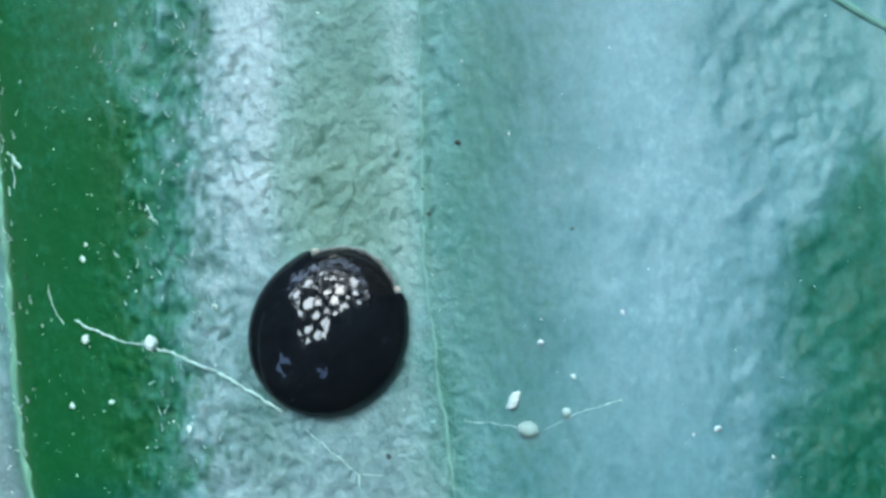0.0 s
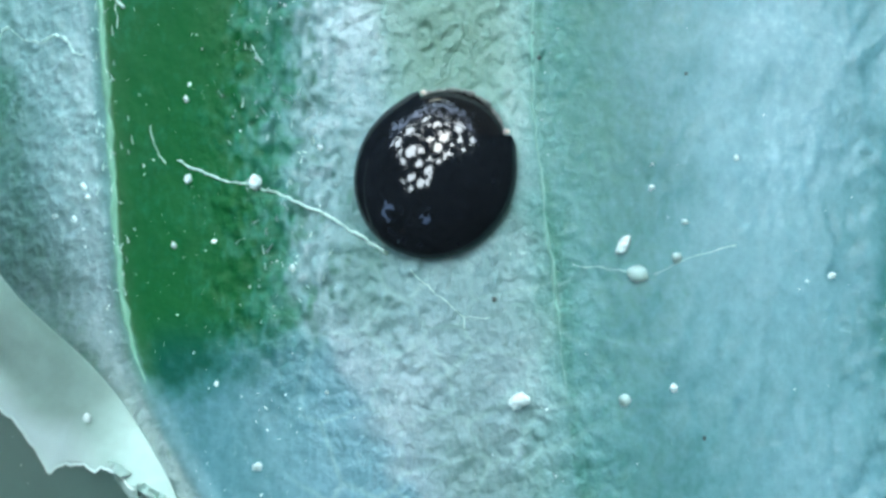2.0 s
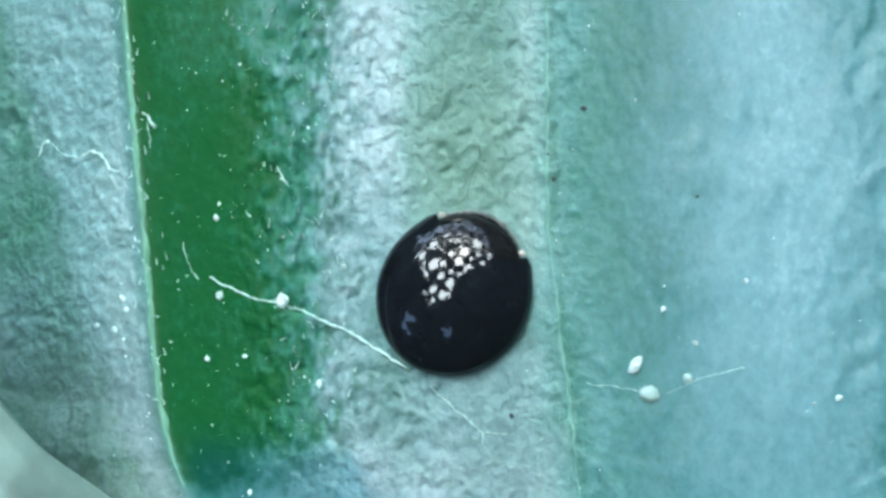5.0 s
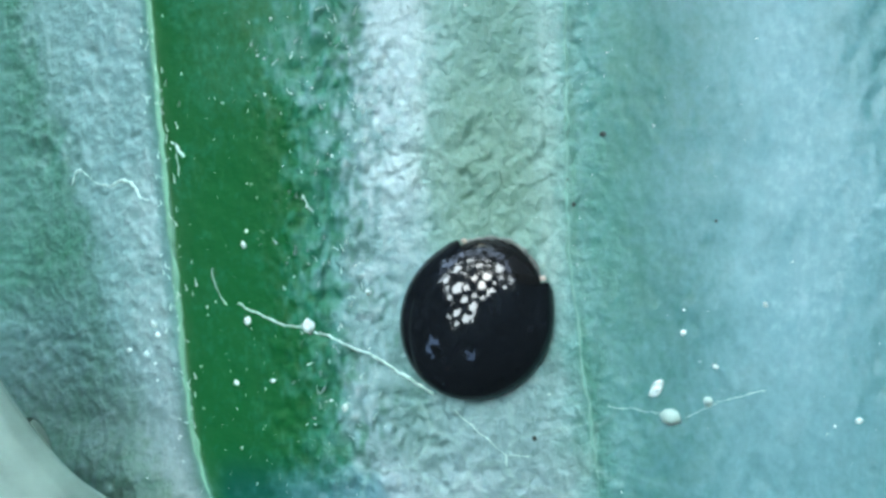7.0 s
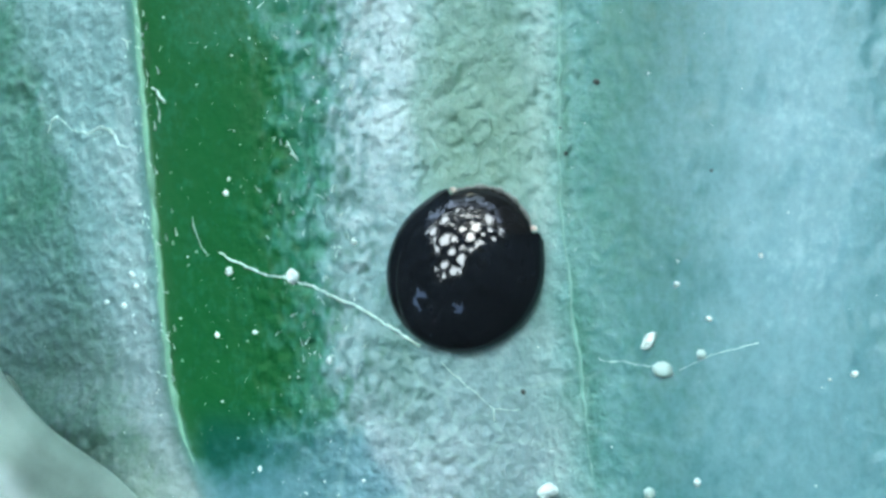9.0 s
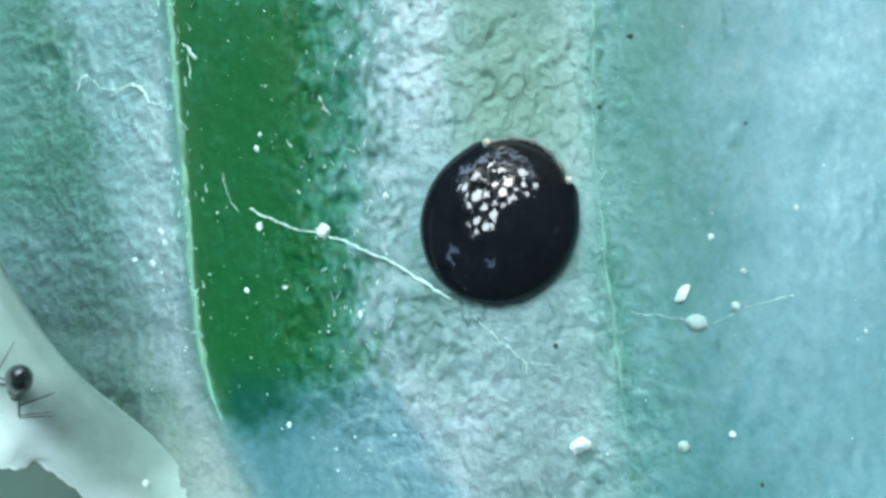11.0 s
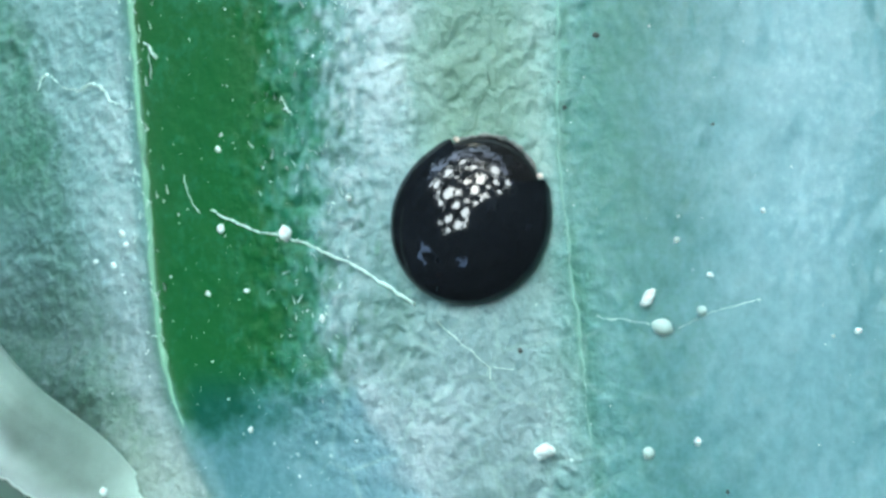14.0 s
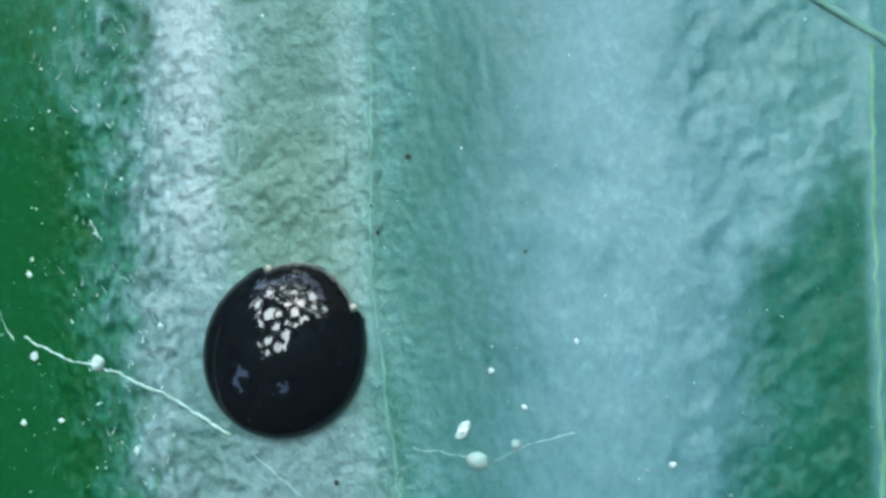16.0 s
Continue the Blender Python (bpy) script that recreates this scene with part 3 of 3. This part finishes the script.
            for q, z in ((1.0, 0.0), (0.97, -0.04), (0.9, -0.06)):
                row.append(bm.verts.new((side * w * q * MM, s * q * MM, z * MM)))
            grid.append(row)
        for i in range(n):
            for j in range(m + 3):
                q = [grid[i][j], grid[i + 1][j], grid[i + 1][j + 1], grid[i][j + 1]]
                bm.faces.new(q if side > 0 else q[::-1])
        bmesh.ops.remove_doubles(bm, verts=bm.verts, dist=1e-7)
        part("elytron", bm, SHELL, b)

    def front(w):
        return 2.14 * math.sqrt(max(0.0, 1 - (w / 1.64) ** 2))

    bm = bmesh.new()
    n, m = 48, 16
    grid = []
    for i in range(n + 1):
        w = 1.15 * (-1 + 2 * i / n)
        s0 = cut(w) - 0.05
        s1 = max(front(w), s0 + 0.04)
        row = []
        for j in range(m + 1):
            s = s0 + (s1 - s0) * j / m
            z = dome(w, min(s, 2.1)) - 0.004 - 0.035 * (j / m) ** 2
            row.append(bm.verts.new((w * MM, s * MM, max(z, 0.1) * MM)))
        row.append(bm.verts.new((w * MM * 0.97, (s1 - 0.05) * MM, 0.03 * MM)))
        grid.append(row)
    for i in range(n):
        for j in range(m + 1):
            bm.faces.new((grid[i][j], grid[i + 1][j], grid[i + 1][j + 1], grid[i][j + 1]))
    part("pronotum", bm, SHIELD, b, "dull brown-black neck shield")
    rim = []
    for i in range(41):
        w = 1.08 * (-1 + i / 20)
        rim.append(((w + 0.012 * math.sin(i * 2.3)) * MM, (front(w) + 0.012 + 0.014 * math.sin(i * 1.7)) * MM, (0.13 + 0.04 * math.cos(w)) * MM))
    part("shield_margin", tube(rim, lambda q: (0.05 + 0.018 * math.sin(q * 31) + 0.012 * math.sin(q * 57)) * MM, 6), MARGIN, b, "thin pale brown front margin")
    part("head", blob((0.5 * MM, 0.22 * MM, 0.1 * MM), 0.08, 3, 3, (0, 1.98 * MM, 0.06 * MM)), SHIELD, b)
    for side in (1, -1):
        # pale corner whose cream colour also stands for a flickering glint
        part("pale_corner", blob((0.085 * MM, 0.07 * MM, 0.06 * MM), 0.25, 5 + side, 2, (side * 1.13 * MM, 1.66 * MM, 0.2 * MM)), CREAM, b, "pale spot at the shield's corner, partly a painted glint")
        for s, reach, ahead in ((0.9, 1.6, 0.2), (0.0, 1.8, -0.1), (-0.9, 1.5, -0.3)):
            path = [(side * 0.9 * MM, s * 0.8 * MM, 0.0), (side * reach * 0.9 * MM, (s + ahead * 0.6) * MM, 0.02 * MM), (side * (reach - 0.12) * MM, (s + ahead) * MM, -0.1 * MM)]
            part("leg", tube(path, lambda q: (0.11 - 0.05 * q) * MM, 8), SHIELD, b)
    part("belly", blob((1.75 * MM, 1.85 * MM, 0.16 * MM), 0.02, 1, 3, (0, 0, 0.02 * MM)), SHIELD, b)
    return tagged(b, "glossy black domed ladybird resting on the leaf", "beetle")


BEETLE = build_beetle()


def beetle_pose(x, y, heading=-26.0, lift=0.12):
    e = 1.6
    gx = float(height(np.float64(x + e), np.float64(y)) - height(np.float64(x - e), np.float64(y))) / (2 * e)
    gy = float(height(np.float64(x), np.float64(y + e)) - height(np.float64(x), np.float64(y - e))) / (2 * e)
    up = Vector((-gx, -gy, 1)).normalized()
    tilt = Vector((0, 0, 1)).rotation_difference(up).to_matrix().to_4x4()
    return Matrix.Translation(Vector((x, y, float(height(np.float64(x), np.float64(y))) + lift)) * MM) @ tilt @ pose(0, 0, 0, 0, 0, heading)


# ---- ant ----
def build_ant():
    a = new("ant")
    part("gaster", blob((0.33 * MM, 0.64 * MM, 0.31 * MM), 0.06, 2, 3, (0, -0.92 * MM, 0.42 * MM)), ANT, a)
    part("petiole", blob((0.08 * MM, 0.1 * MM, 0.12 * MM), 0.05, 2, 2, (0, -0.28 * MM, 0.38 * MM)), ANT, a)
    part("thorax", blob((0.19 * MM, 0.34 * MM, 0.19 * MM), 0.1, 4, 3, (0, 0.08 * MM, 0.42 * MM)), ANT, a)
    part("head", blob((0.23 * MM, 0.26 * MM, 0.19 * MM), 0.06, 6, 3, (0, 0.64 * MM, 0.4 * MM)), ANT, a)
    legs = []
    for side in (1, -1):
        pts = [Vector((side * 0.1, 0.82, 0.45)), Vector((side * 0.34, 1.0, 0.62)), Vector((side * 0.42, 1.35, 0.45))]
        path = [pts[0].lerp(pts[1], k / 4) for k in range(4)] + [pts[1].lerp(pts[2], k / 4) for k in range(5)]
        part("antenna", tube([p * MM for p in path], 0.028 * MM, 6), ANT_LEG, a)
        for k, (y, reach, ahead) in enumerate(((0.24, 0.75, 0.55), (0.08, 0.85, 0.02), (-0.1, 0.95, -0.65))):
            knee, foot = Vector((side * reach * 0.5, ahead * 0.45, 0.3)), Vector((side * reach, ahead, -0.4))
            path = [Vector((0, 0, 0)).lerp(knee, i / 4) for i in range(4)] + [knee.lerp(foot, i / 5) for i in range(6)]
            leg = part("leg", tube([p * MM for p in path], lambda q: (0.028 - 0.016 * q) * MM, 6), ANT_LEG, a)
            leg.location = Vector((side * 0.12, y, 0.4)) * MM
            legs.append((leg, side, k))
    return tagged(a, "small dark ant with thin legs on the pale leaf margin", "ant"), legs


ANT_THING, ANT_LEGS = build_ant()


# ---- grains, eggs, silk and specks on the leaf ----
def grain(x, y, size, turn, mat, label, name="grain", lumps=0.3, seed=1):
    g = part(name, blob([q * MM for q in size], lumps * 1.8, seed, 2), mat)
    if mat is GRAIN:
        g.data.shade_flat()
    g.matrix_world = Matrix.Translation(on_leaf(x, y, size[2] * 0.55)) @ pose(0, 0, 0, 0, 0, turn)
    return tagged(g, label, name, "grains on the leaf")


grain(-5.9, 0.47, (0.16, 0.2, 0.12), 10, GRAIN, "white angular grain caught on a silk thread", seed=3)
grain(-7.64, 0.58, (0.1, 0.11, 0.08), 0, GRAIN, "small white grain beside a silk thread", seed=4)
grain(3.04, -1.07, (0.13, 0.25, 0.12), -28, GRAIN, "elongated white grain lying on the leaf", seed=5)
grain(3.37, -1.77, (0.27, 0.2, 0.12), -12, EGG, "pale translucent oval egg on the leaf", "insect_egg", 0.08, 6)
grain(4.28, -1.37, (0.12, 0.12, 0.08), 0, EGG, "pale round egg on the leaf", "insect_egg", 0.1, 7)
grain(0.58, -4.81, (0.27, 0.19, 0.12), 30, GRAIN, "white jagged grain lying on the leaf", seed=8)
grain(3.03, -4.74, (0.15, 0.15, 0.1), 0, EGG, "pale round egg on the leaf", "insect_egg", 0.12, 9)
for k, (x, y, r) in enumerate(((1.08, 3.56, 0.05), (0.0, -2.4, 0.06), (1.85, 5.35, 0.07), (4.57, 3.08, 0.035), (0.93, 4.2, 0.03), (4.82, -5.58, 0.045))):
    s = part("black_speck", blob((r * MM, r * 1.3 * MM, r * 0.5 * MM), 0.3, k, 2), SPECK)
    s.matrix_world = Matrix.Translation(on_leaf(x, y, r * 0.3)) @ pose(0, 0, 0, 0, 0, 40 * k)
    tagged(s, "tiny black speck of dirt on the leaf", "dirt speck", "specks on the leaf")


def thread(points, r, label, name="silk_thread", swell=0.0):
    pts = []
    for (x0, y0), (x1, y1) in zip(points[:-1], points[1:]):
        n = max(3, int(math.hypot(x1 - x0, y1 - y0) / 0.08))
        for i in range(n):
            k = i / n
            x, y = x0 + (x1 - x0) * k, y0 + (y1 - y0) * k
            wob = 0.05 * noise.noise(Vector((x * 3, y * 3, 1))) + 0.035 * noise.noise(Vector((x * 9, y * 9, 4)))
            pts.append(on_leaf(x + wob, y + wob, r * 0.8))
    pts.append(on_leaf(*points[-1], r * 0.8))
    return tagged(part(name, tube(pts, lambda q: r * MM * (0.3 + swell * q ** 2 * (0.6 + 0.8 * abs(noise.noise(Vector((q * 31, 5, 0))))) + 1.9 * abs(noise.noise(Vector((q * 37, 0, r * 99))))), 6), SILK), label, "silk thread")


thread([(-8.72, 1.96), (-8.46, 1.2), (-8.25, 0.98)], 0.013, "short bent silk thread in the dark green strip")
thread([(-7.95, 1.05), (-7.65, 0.9), (-6.71, 0.52), (-5.91, 0.37), (-4.91, 0.01), (-4.04, -0.38), (-2.6, -1.3)], 0.027, "white silk thread stuck along the leaf to the ladybird", swell=1.5)
thread([(-2.03, -1.69), (-1.17, -2.48), (-0.74, -2.83), (-0.71, -3.12)], 0.014, "thin white silk thread below the ladybird")
thread([(-0.74, -2.83), (-0.1, -2.83)], 0.011, "short faint silk thread on the leaf")
thread([(1.82, -1.54), (3.16, -1.71)], 0.011, "faint silk thread running to an egg")
thread([(3.72, -1.81), (4.53, -1.38), (5.62, -1.09)], 0.009, "faint silk thread running from an egg")
thread([(-13.19, 4.4), (-13.08, 4.75), (-12.89, 4.83)], 0.035, "short white plant fibre on the leaf", "plant_fibre")
thread([(-12.85, 4.8), (-12.4, 4.45), (-11.95, 4.35)], 0.015, "faint white plant fibre on the leaf", "plant_fibre")
thread([(-11.95, 4.28), (-11.46, 4.5), (-11.23, 4.42), (-10.85, 4.0), (-10.6, 3.9)], 0.05, "bent white plant fibre on the leaf", "plant_fibre")
thread([(-9.91, 5.46), (-9.74, 5.38), (-9.49, 5.06)], 0.035, "curled pale plant fibre on the leaf", "plant_fibre")
thread([(-9.73, 5.2), (-9.7, 4.98), (-9.63, 4.52)], 0.02, "thin pale plant fibre beside the vein", "plant_fibre")
thread([(-6.08, 3.95), (-5.77, 3.43)], 0.03, "short pale plant fibre on the leaf", "plant_fibre")
# a crack in the leaf, drawn as a raised dark strand
crack = thread([(-1.5, 2.85), (-1.11, 3.1), (-1.04, 3.6), (-0.75, 4.18), (-0.8, 4.5)], 0.013, "thin dark crack in the leaf behind the ladybird", "leaf_crack")
crack.data.materials[0] = DARK
crack["category"] = "plant hair"
for k, (x, y, r) in enumerate(((-4.93, -1.66, 0.075), (-7.98, -1.1, 0.06), (-6.92, -1.0, 0.055), (-7.67, 2.99, 0.045), (-7.75, 2.62, 0.07), (-4.3, 1.34, 0.065), (7.79, -1.78, 0.07),
                               (4.15, -4.43, 0.08), (-10.5, 0.45, 0.08), (-10.35, 0.15, 0.07), (3.72, 0.31, 0.06), (5.69, 1.01, 0.055), (4.47, -0.51, 0.06), (-5.68, -6.47, 0.1), (-6.78, -4.52, 0.06), (-10.75, -0.4, 0.07), (-11.3, -0.3, 0.06))):
    grain(x, y, (r, r * 1.25, r * 0.8), 50 * k, GRAIN, "tiny white grain on the leaf", seed=20 + k)


def build_dust():
    """Uncountable white dust, thickest along the veins and in the green strip; at the strip's edge it stands in for
    glints.
    """
    rnd = random.Random(4)
    verts, faces = [], []
    while len(faces) < 620 * 8:
        x, y = rnd.uniform(-14, 15), rnd.uniform(-9, 12)
        if rnd.random() > 0.05 + 0.5 * math.exp(-((x + 7.4) / 2.2) ** 2) + 0.5 * math.exp(-((x + 5.4) / 1.0) ** 2) + 0.35 * math.exp(-((x - 1.3) / 0.5) ** 2):
            continue
        r = 0.01 + 0.04 * rnd.random() ** 7
        c = on_leaf(x, y, r * 0.5)
        b = len(verts)
        for d in ((1, 0, 0), (0, 1, 0), (-1, 0, 0), (0, -1, 0), (0, 0, 1), (0, 0, -1)):
            verts.append(tuple(c + Vector(d) * r * MM * rnd.uniform(0.7, 1.3)))
        for k in range(4):
            faces.append((b + k, b + (k + 1) % 4, b + 4))
            faces.append((b + (k + 1) % 4, b + k, b + 5))
    d = raw("dust", verts, faces, GRAIN)
    d.data.shade_flat()
    tagged(d, "fine white dust scattered over the leaf, partly in place of glints", "dust", kind="stuff")


build_dust()


def build_fuzz():
    """Short pale hairs standing along the outer vein and the edge of the green strip."""
    rnd = random.Random(8)
    verts, faces = [], []
    for k in range(170):
        y = rnd.uniform(-2.5, 10)
        x = float(vein_left(np.float64(y))) + rnd.gauss(0, 0.28) if k % 2 else rnd.gauss(-5.6, 0.7) + 0.6 * float(smooth(2, -3, y))
        a, length, r = rnd.gauss(1.7, 0.5), rnd.uniform(0.05, 0.26), rnd.uniform(0.012, 0.026)
        bend = rnd.uniform(-0.8, 0.8)
        ring = []
        for i in range(5):
            q = i / 4
            px, py = x + math.cos(a + bend * q) * length * q, y + math.sin(a + bend * q) * length * q
            c = on_leaf(px, py, 0.03 + 0.05 * q)
            n = Vector((-math.sin(a), math.cos(a), 0)) * r * (1.1 - 0.8 * q) * MM
            ring.append(len(verts))
            verts += [tuple(c + n), tuple(c - n), tuple(c + Vector((0, 0, r * 1.5 * MM)))]
        for i, j in zip(ring[:-1], ring[1:]):
            for s in range(3):
                faces.append((i + s, i + (s + 1) % 3, j + (s + 1) % 3, j + s))
    tagged(raw("fuzz", verts, faces, SILK), "fine pale hairs along the vein and green strip", "plant hair", kind="stuff")


build_fuzz()


# ---- below and around: lower leaf, ground, unseen foliage that blocks light but for a gap to the sky ----
def build_lower_leaf():
    verts, faces = [], []
    n = 60
    for i in range(n + 1):
        for j in range(n + 1):
            x, y = -60 + 70 * i / n, -50 + 60 * j / n
            verts.append((x * MM, y * MM, (-18 + 1.5 * math.sin(x * 0.12) + 0.05 * (x + 20) + 1.2 * math.sin(0.15 * y + 0.1 * x)) * MM))
    for i in range(n):
        for j in range(n):
            x, y = -60 + 70 * (i + 0.5) / n, -50 + 60 * (j + 0.5) / n
            if ((x + 25) / 34) ** 2 + ((y + 20) / 28) ** 2 < 1:
                a = i * (n + 1) + j
                faces.append((a, a + n + 1, a + n + 2, a + 1))
    ob = raw("lower_leaf", verts, faces, UNDER)
    t = ob.modifiers.new("thickness", "SOLIDIFY")
    t.thickness = 0.3 * MM
    tagged(ob, "dull dark green leaf deeper in the plant", "leaf")


build_lower_leaf()

GROUND_Z = -0.35


def build_ground():
    verts, faces = [], []
    rs = [0, 0.2, 0.5, 1, 2, 4, 8, 16, 40, 120, 400]
    n = 36
    for r in rs:
        for k in range(n):
            a = 2 * math.pi * k / n
            verts.append((r * math.cos(a), r * math.sin(a), GROUND_Z + (0.01 * noise.noise(Vector((r * 3, a * 2, 0))) if r < 4 else 0)))
    for i in range(len(rs) - 1):
        for k in range(n):
            faces.append((i * n + k, i * n + (k + 1) % n, (i + 1) * n + (k + 1) % n, (i + 1) * n + k))
    tagged(raw("ground", verts, faces, SOIL), "dark bare soil under the plants", "ground", kind="structure")


build_ground()

# the gap in the foliage, as a mirror-black dome shows it (right, up)
GAP = ((-0.54, 0.5), (0.0, 0.78), (0.36, 0.62), (0.52, 0.22), (0.0, 0.22), (-0.26, -0.24), (-0.52, -0.14))
HOLES = ((-0.62, -0.31, 0.045), (-0.66, -0.42, 0.045), (-0.17, -0.55, 0.05))


def dome_place(d):
    h = (d + Vector((0, 0, 1)))
    if h.length < 1e-3:
        return 9, 9
    h.normalize()
    k = math.hypot(h.x, h.y) / max(h.z, 1e-4)
    r = k / math.sqrt(0.46 ** 2 + k * k)
    s = math.hypot(h.x, h.y) or 1
    return h.x / s * r + 0.05, h.y / s * r - 0.16


def in_gap(d):
    u, v = dome_place(d)
    inside = False
    for (x0, y0), (x1, y1) in zip(GAP, GAP[1:] + GAP[:1]):
        if (y0 > v) != (y1 > v) and u < (x1 - x0) * (v - y0) / (y1 - y0) + x0:
            inside = not inside
    return inside


# inferred from the shell's reflections; its near side stands in for the camera holder
def build_foliage():
    rnd = random.Random(11)
    verts, faces = [], []

    def leaf(d, radius, size):
        c = d * radius
        up = -d
        side = up.cross(Vector((rnd.uniform(-1, 1), rnd.uniform(-1, 1), rnd.uniform(-1, 1)))).normalized()
        side = (side + up * rnd.uniform(-0.5, 0.5)).normalized()
        other = up.cross(side).normalized()
        b = len(verts)
        for k, w in ((-1, 0), (-0.45, 0.42), (0.1, 0.5), (0.6, 0.3), (1, 0), (0.6, -0.3), (0.1, -0.5), (-0.45, -0.42)):
            verts.append(tuple(c + side * k * size + other * w * size + up * abs(w) * size * 0.3))
        mid = len(verts)
        verts.append(tuple(c))
        for k in range(8):
            faces.append((b + k, b + (k + 1) % 8, mid))

    def aim(u, v):
        u, v = u - 0.05, v + 0.16
        q = min(0.97, max(0.01, math.hypot(u, v)))
        t = 2 * math.atan(0.46 * q / math.sqrt(1 - q * q))
        return Vector((u / q * math.sin(t), v / q * math.sin(t), math.cos(t)))

    holes = [(aim(u, v), r * 0.7) for u, v, r in HOLES]
    # chinks of sky between the twigs that hang into the gap
    chinks = []
    while len(chinks) < 36:
        u, v = rnd.uniform(-0.6, 0.6), rnd.uniform(-0.3, 0.85)
        d = aim(u, v)
        if in_gap(d) and all((u - a) ** 2 + (v - b) ** 2 > 0.112 ** 2 for a, b, _, _ in chinks):
            chinks.append((u, v, d, rnd.choice((0.02, 0.03, 0.04, 0.055, 0.065))))
    clear = holes + [(d, r) for _, _, d, r in chinks]
    made = 0
    while made < 3200:
        d = Vector((rnd.gauss(0, 1), rnd.gauss(0, 1), rnd.gauss(0, 1))).normalized()
        if d.z < -0.45:
            continue
        made += 1
        size = rnd.uniform(0.07, 0.13)
        radius = rnd.uniform(0.6, 0.8)
        if any((d - h).length < ang + 0.75 * size / radius for h, ang in holes):
            continue
        near = [d] + [(d + Vector((math.cos(a), math.sin(a), 0)) * size / radius * 0.6).normalized() for a in (0, 1.57, 3.14, 4.71)]
        if sum(in_gap(q) for q in near) < 2:
            leaf(d, radius, size)
    made = 0
    while made < 2300:
        u, v = rnd.uniform(-0.62, 0.62), rnd.uniform(-0.4, 0.86)
        d = aim(u, v)
        if not in_gap(d):
            continue
        made += 1
        size, radius = rnd.uniform(0.014, 0.03), rnd.uniform(0.6, 0.8)
        if all((d - h).length > ang + 0.45 * size / radius for h, ang in clear):
            leaf(d, radius, size)
    tagged(raw("foliage", verts, faces, FOLIAGE), "dense unseen foliage with a sky gap, partly stand-in for the camera holder", "foliage", kind="stuff")


build_foliage()


# added out of view so the shell reflects a dim brown patch
def build_dry_leaf():
    verts = [(0, -0.045, 0), (0.026, -0.01, 0.006), (0.018, 0.03, 0.004), (0, 0.05, 0), (-0.018, 0.03, 0.004), (-0.026, -0.01, 0.006), (0, 0, -0.006)]
    ob = raw("dry_leaf", verts, [(i, (i + 1) % 6, 6) for i in range(6)], DRY)
    t = ob.modifiers.new("thickness", "SOLIDIFY")
    t.thickness = 0.0008
    ob.matrix_world = look((-0.29, -0.3, 0.36), (0, 0, 0))
    tagged(ob, "unseen brown leaf added for a brown patch reflected in the shell", "leaf")


build_dry_leaf()


# ---- what moves ----
def motions():
    away, rest, back = pose(0.42 * MM, 0.25 * MM, 0), pose(-0.1 * MM, -0.42 * MM, 0), pose(-0.2 * MM, -0.5 * MM, 0)
    walk(FLAP, [(0, away), (2.8, away), (4.6, rest), (10.2, back), (11.5, rest), (12.1, back), (16, back)])
    walk(BEETLE, [(0, beetle_pose(-1.45, 0.66)), (10.7, beetle_pose(-1.45, 0.66)), (11.6, beetle_pose(-1.26, 0.79, -24)), (12.5, beetle_pose(-1.22, 0.8, -24)), (16, beetle_pose(-1.22, 0.76, -25))])

    def ant(x, y, turn, tip=0, lift=0.0):
        return pose(x * MM, y * MM, (flap_z(x, y) + lift) * MM, tip, 0, turn)

    walk(ANT_THING, [
        (0, ant(-17.5, -2.5, -70)), (9.3, ant(-17.5, -2.5, -70)), (9.7, ant(-14.4, -2.6, -60)), (10.0, ant(-12.99, -2.42, 0)), (10.15, ant(-12.01, -2.013, 40)),
        (10.3, ant(-11.71, -1.94, 58)), (10.5, ant(-11.94, -2.093, 84)), (10.6, ant(-11.75, -2.038, 85)), (10.7, ant(-12.21, -2.253, 93)),
        (10.8, ant(-13, -3.292, 89)), (11.0, ant(-12.61, -3.131, 130, -58, 0.15)), (11.4, ant(-12.5, -3.429, 150, -58, 0.15)), (11.6, ant(-12.54, -3.372, 150, -58, 0.15)),
        (12.0, ant(-12.71, -3.338, 170, -58, 0.15)), (12.2, ant(-12.48, -5.043, 208)), (12.4, ant(-12.35, -4.988, 176)), (12.5, ant(-13.25, -4.755, 95)), (12.6, ant(-13.61, -4.37, 100)),
        (12.7, ant(-15.3, -3.9, 90)), (13.3, ant(-17.5, -3.2, 80)), (16, ant(-17.5, -3.2, 80))])
    for leg, side, k in ANT_LEGS:
        at = leg.location.copy()
        rows = [(0, Matrix.Translation(at)), (9.4, Matrix.Translation(at))]
        for i in range(18):
            swing = 22 * (1 if (i + k + (side > 0)) % 2 else -1)
            rows.append((9.6 + 0.2 * i, Matrix.Translation(at) @ pose(0, 0, 0, 0, 0, swing)))
        rows += [(13.4, Matrix.Translation(at)), (16, Matrix.Translation(at))]
        walk(leg, rows)


motions()
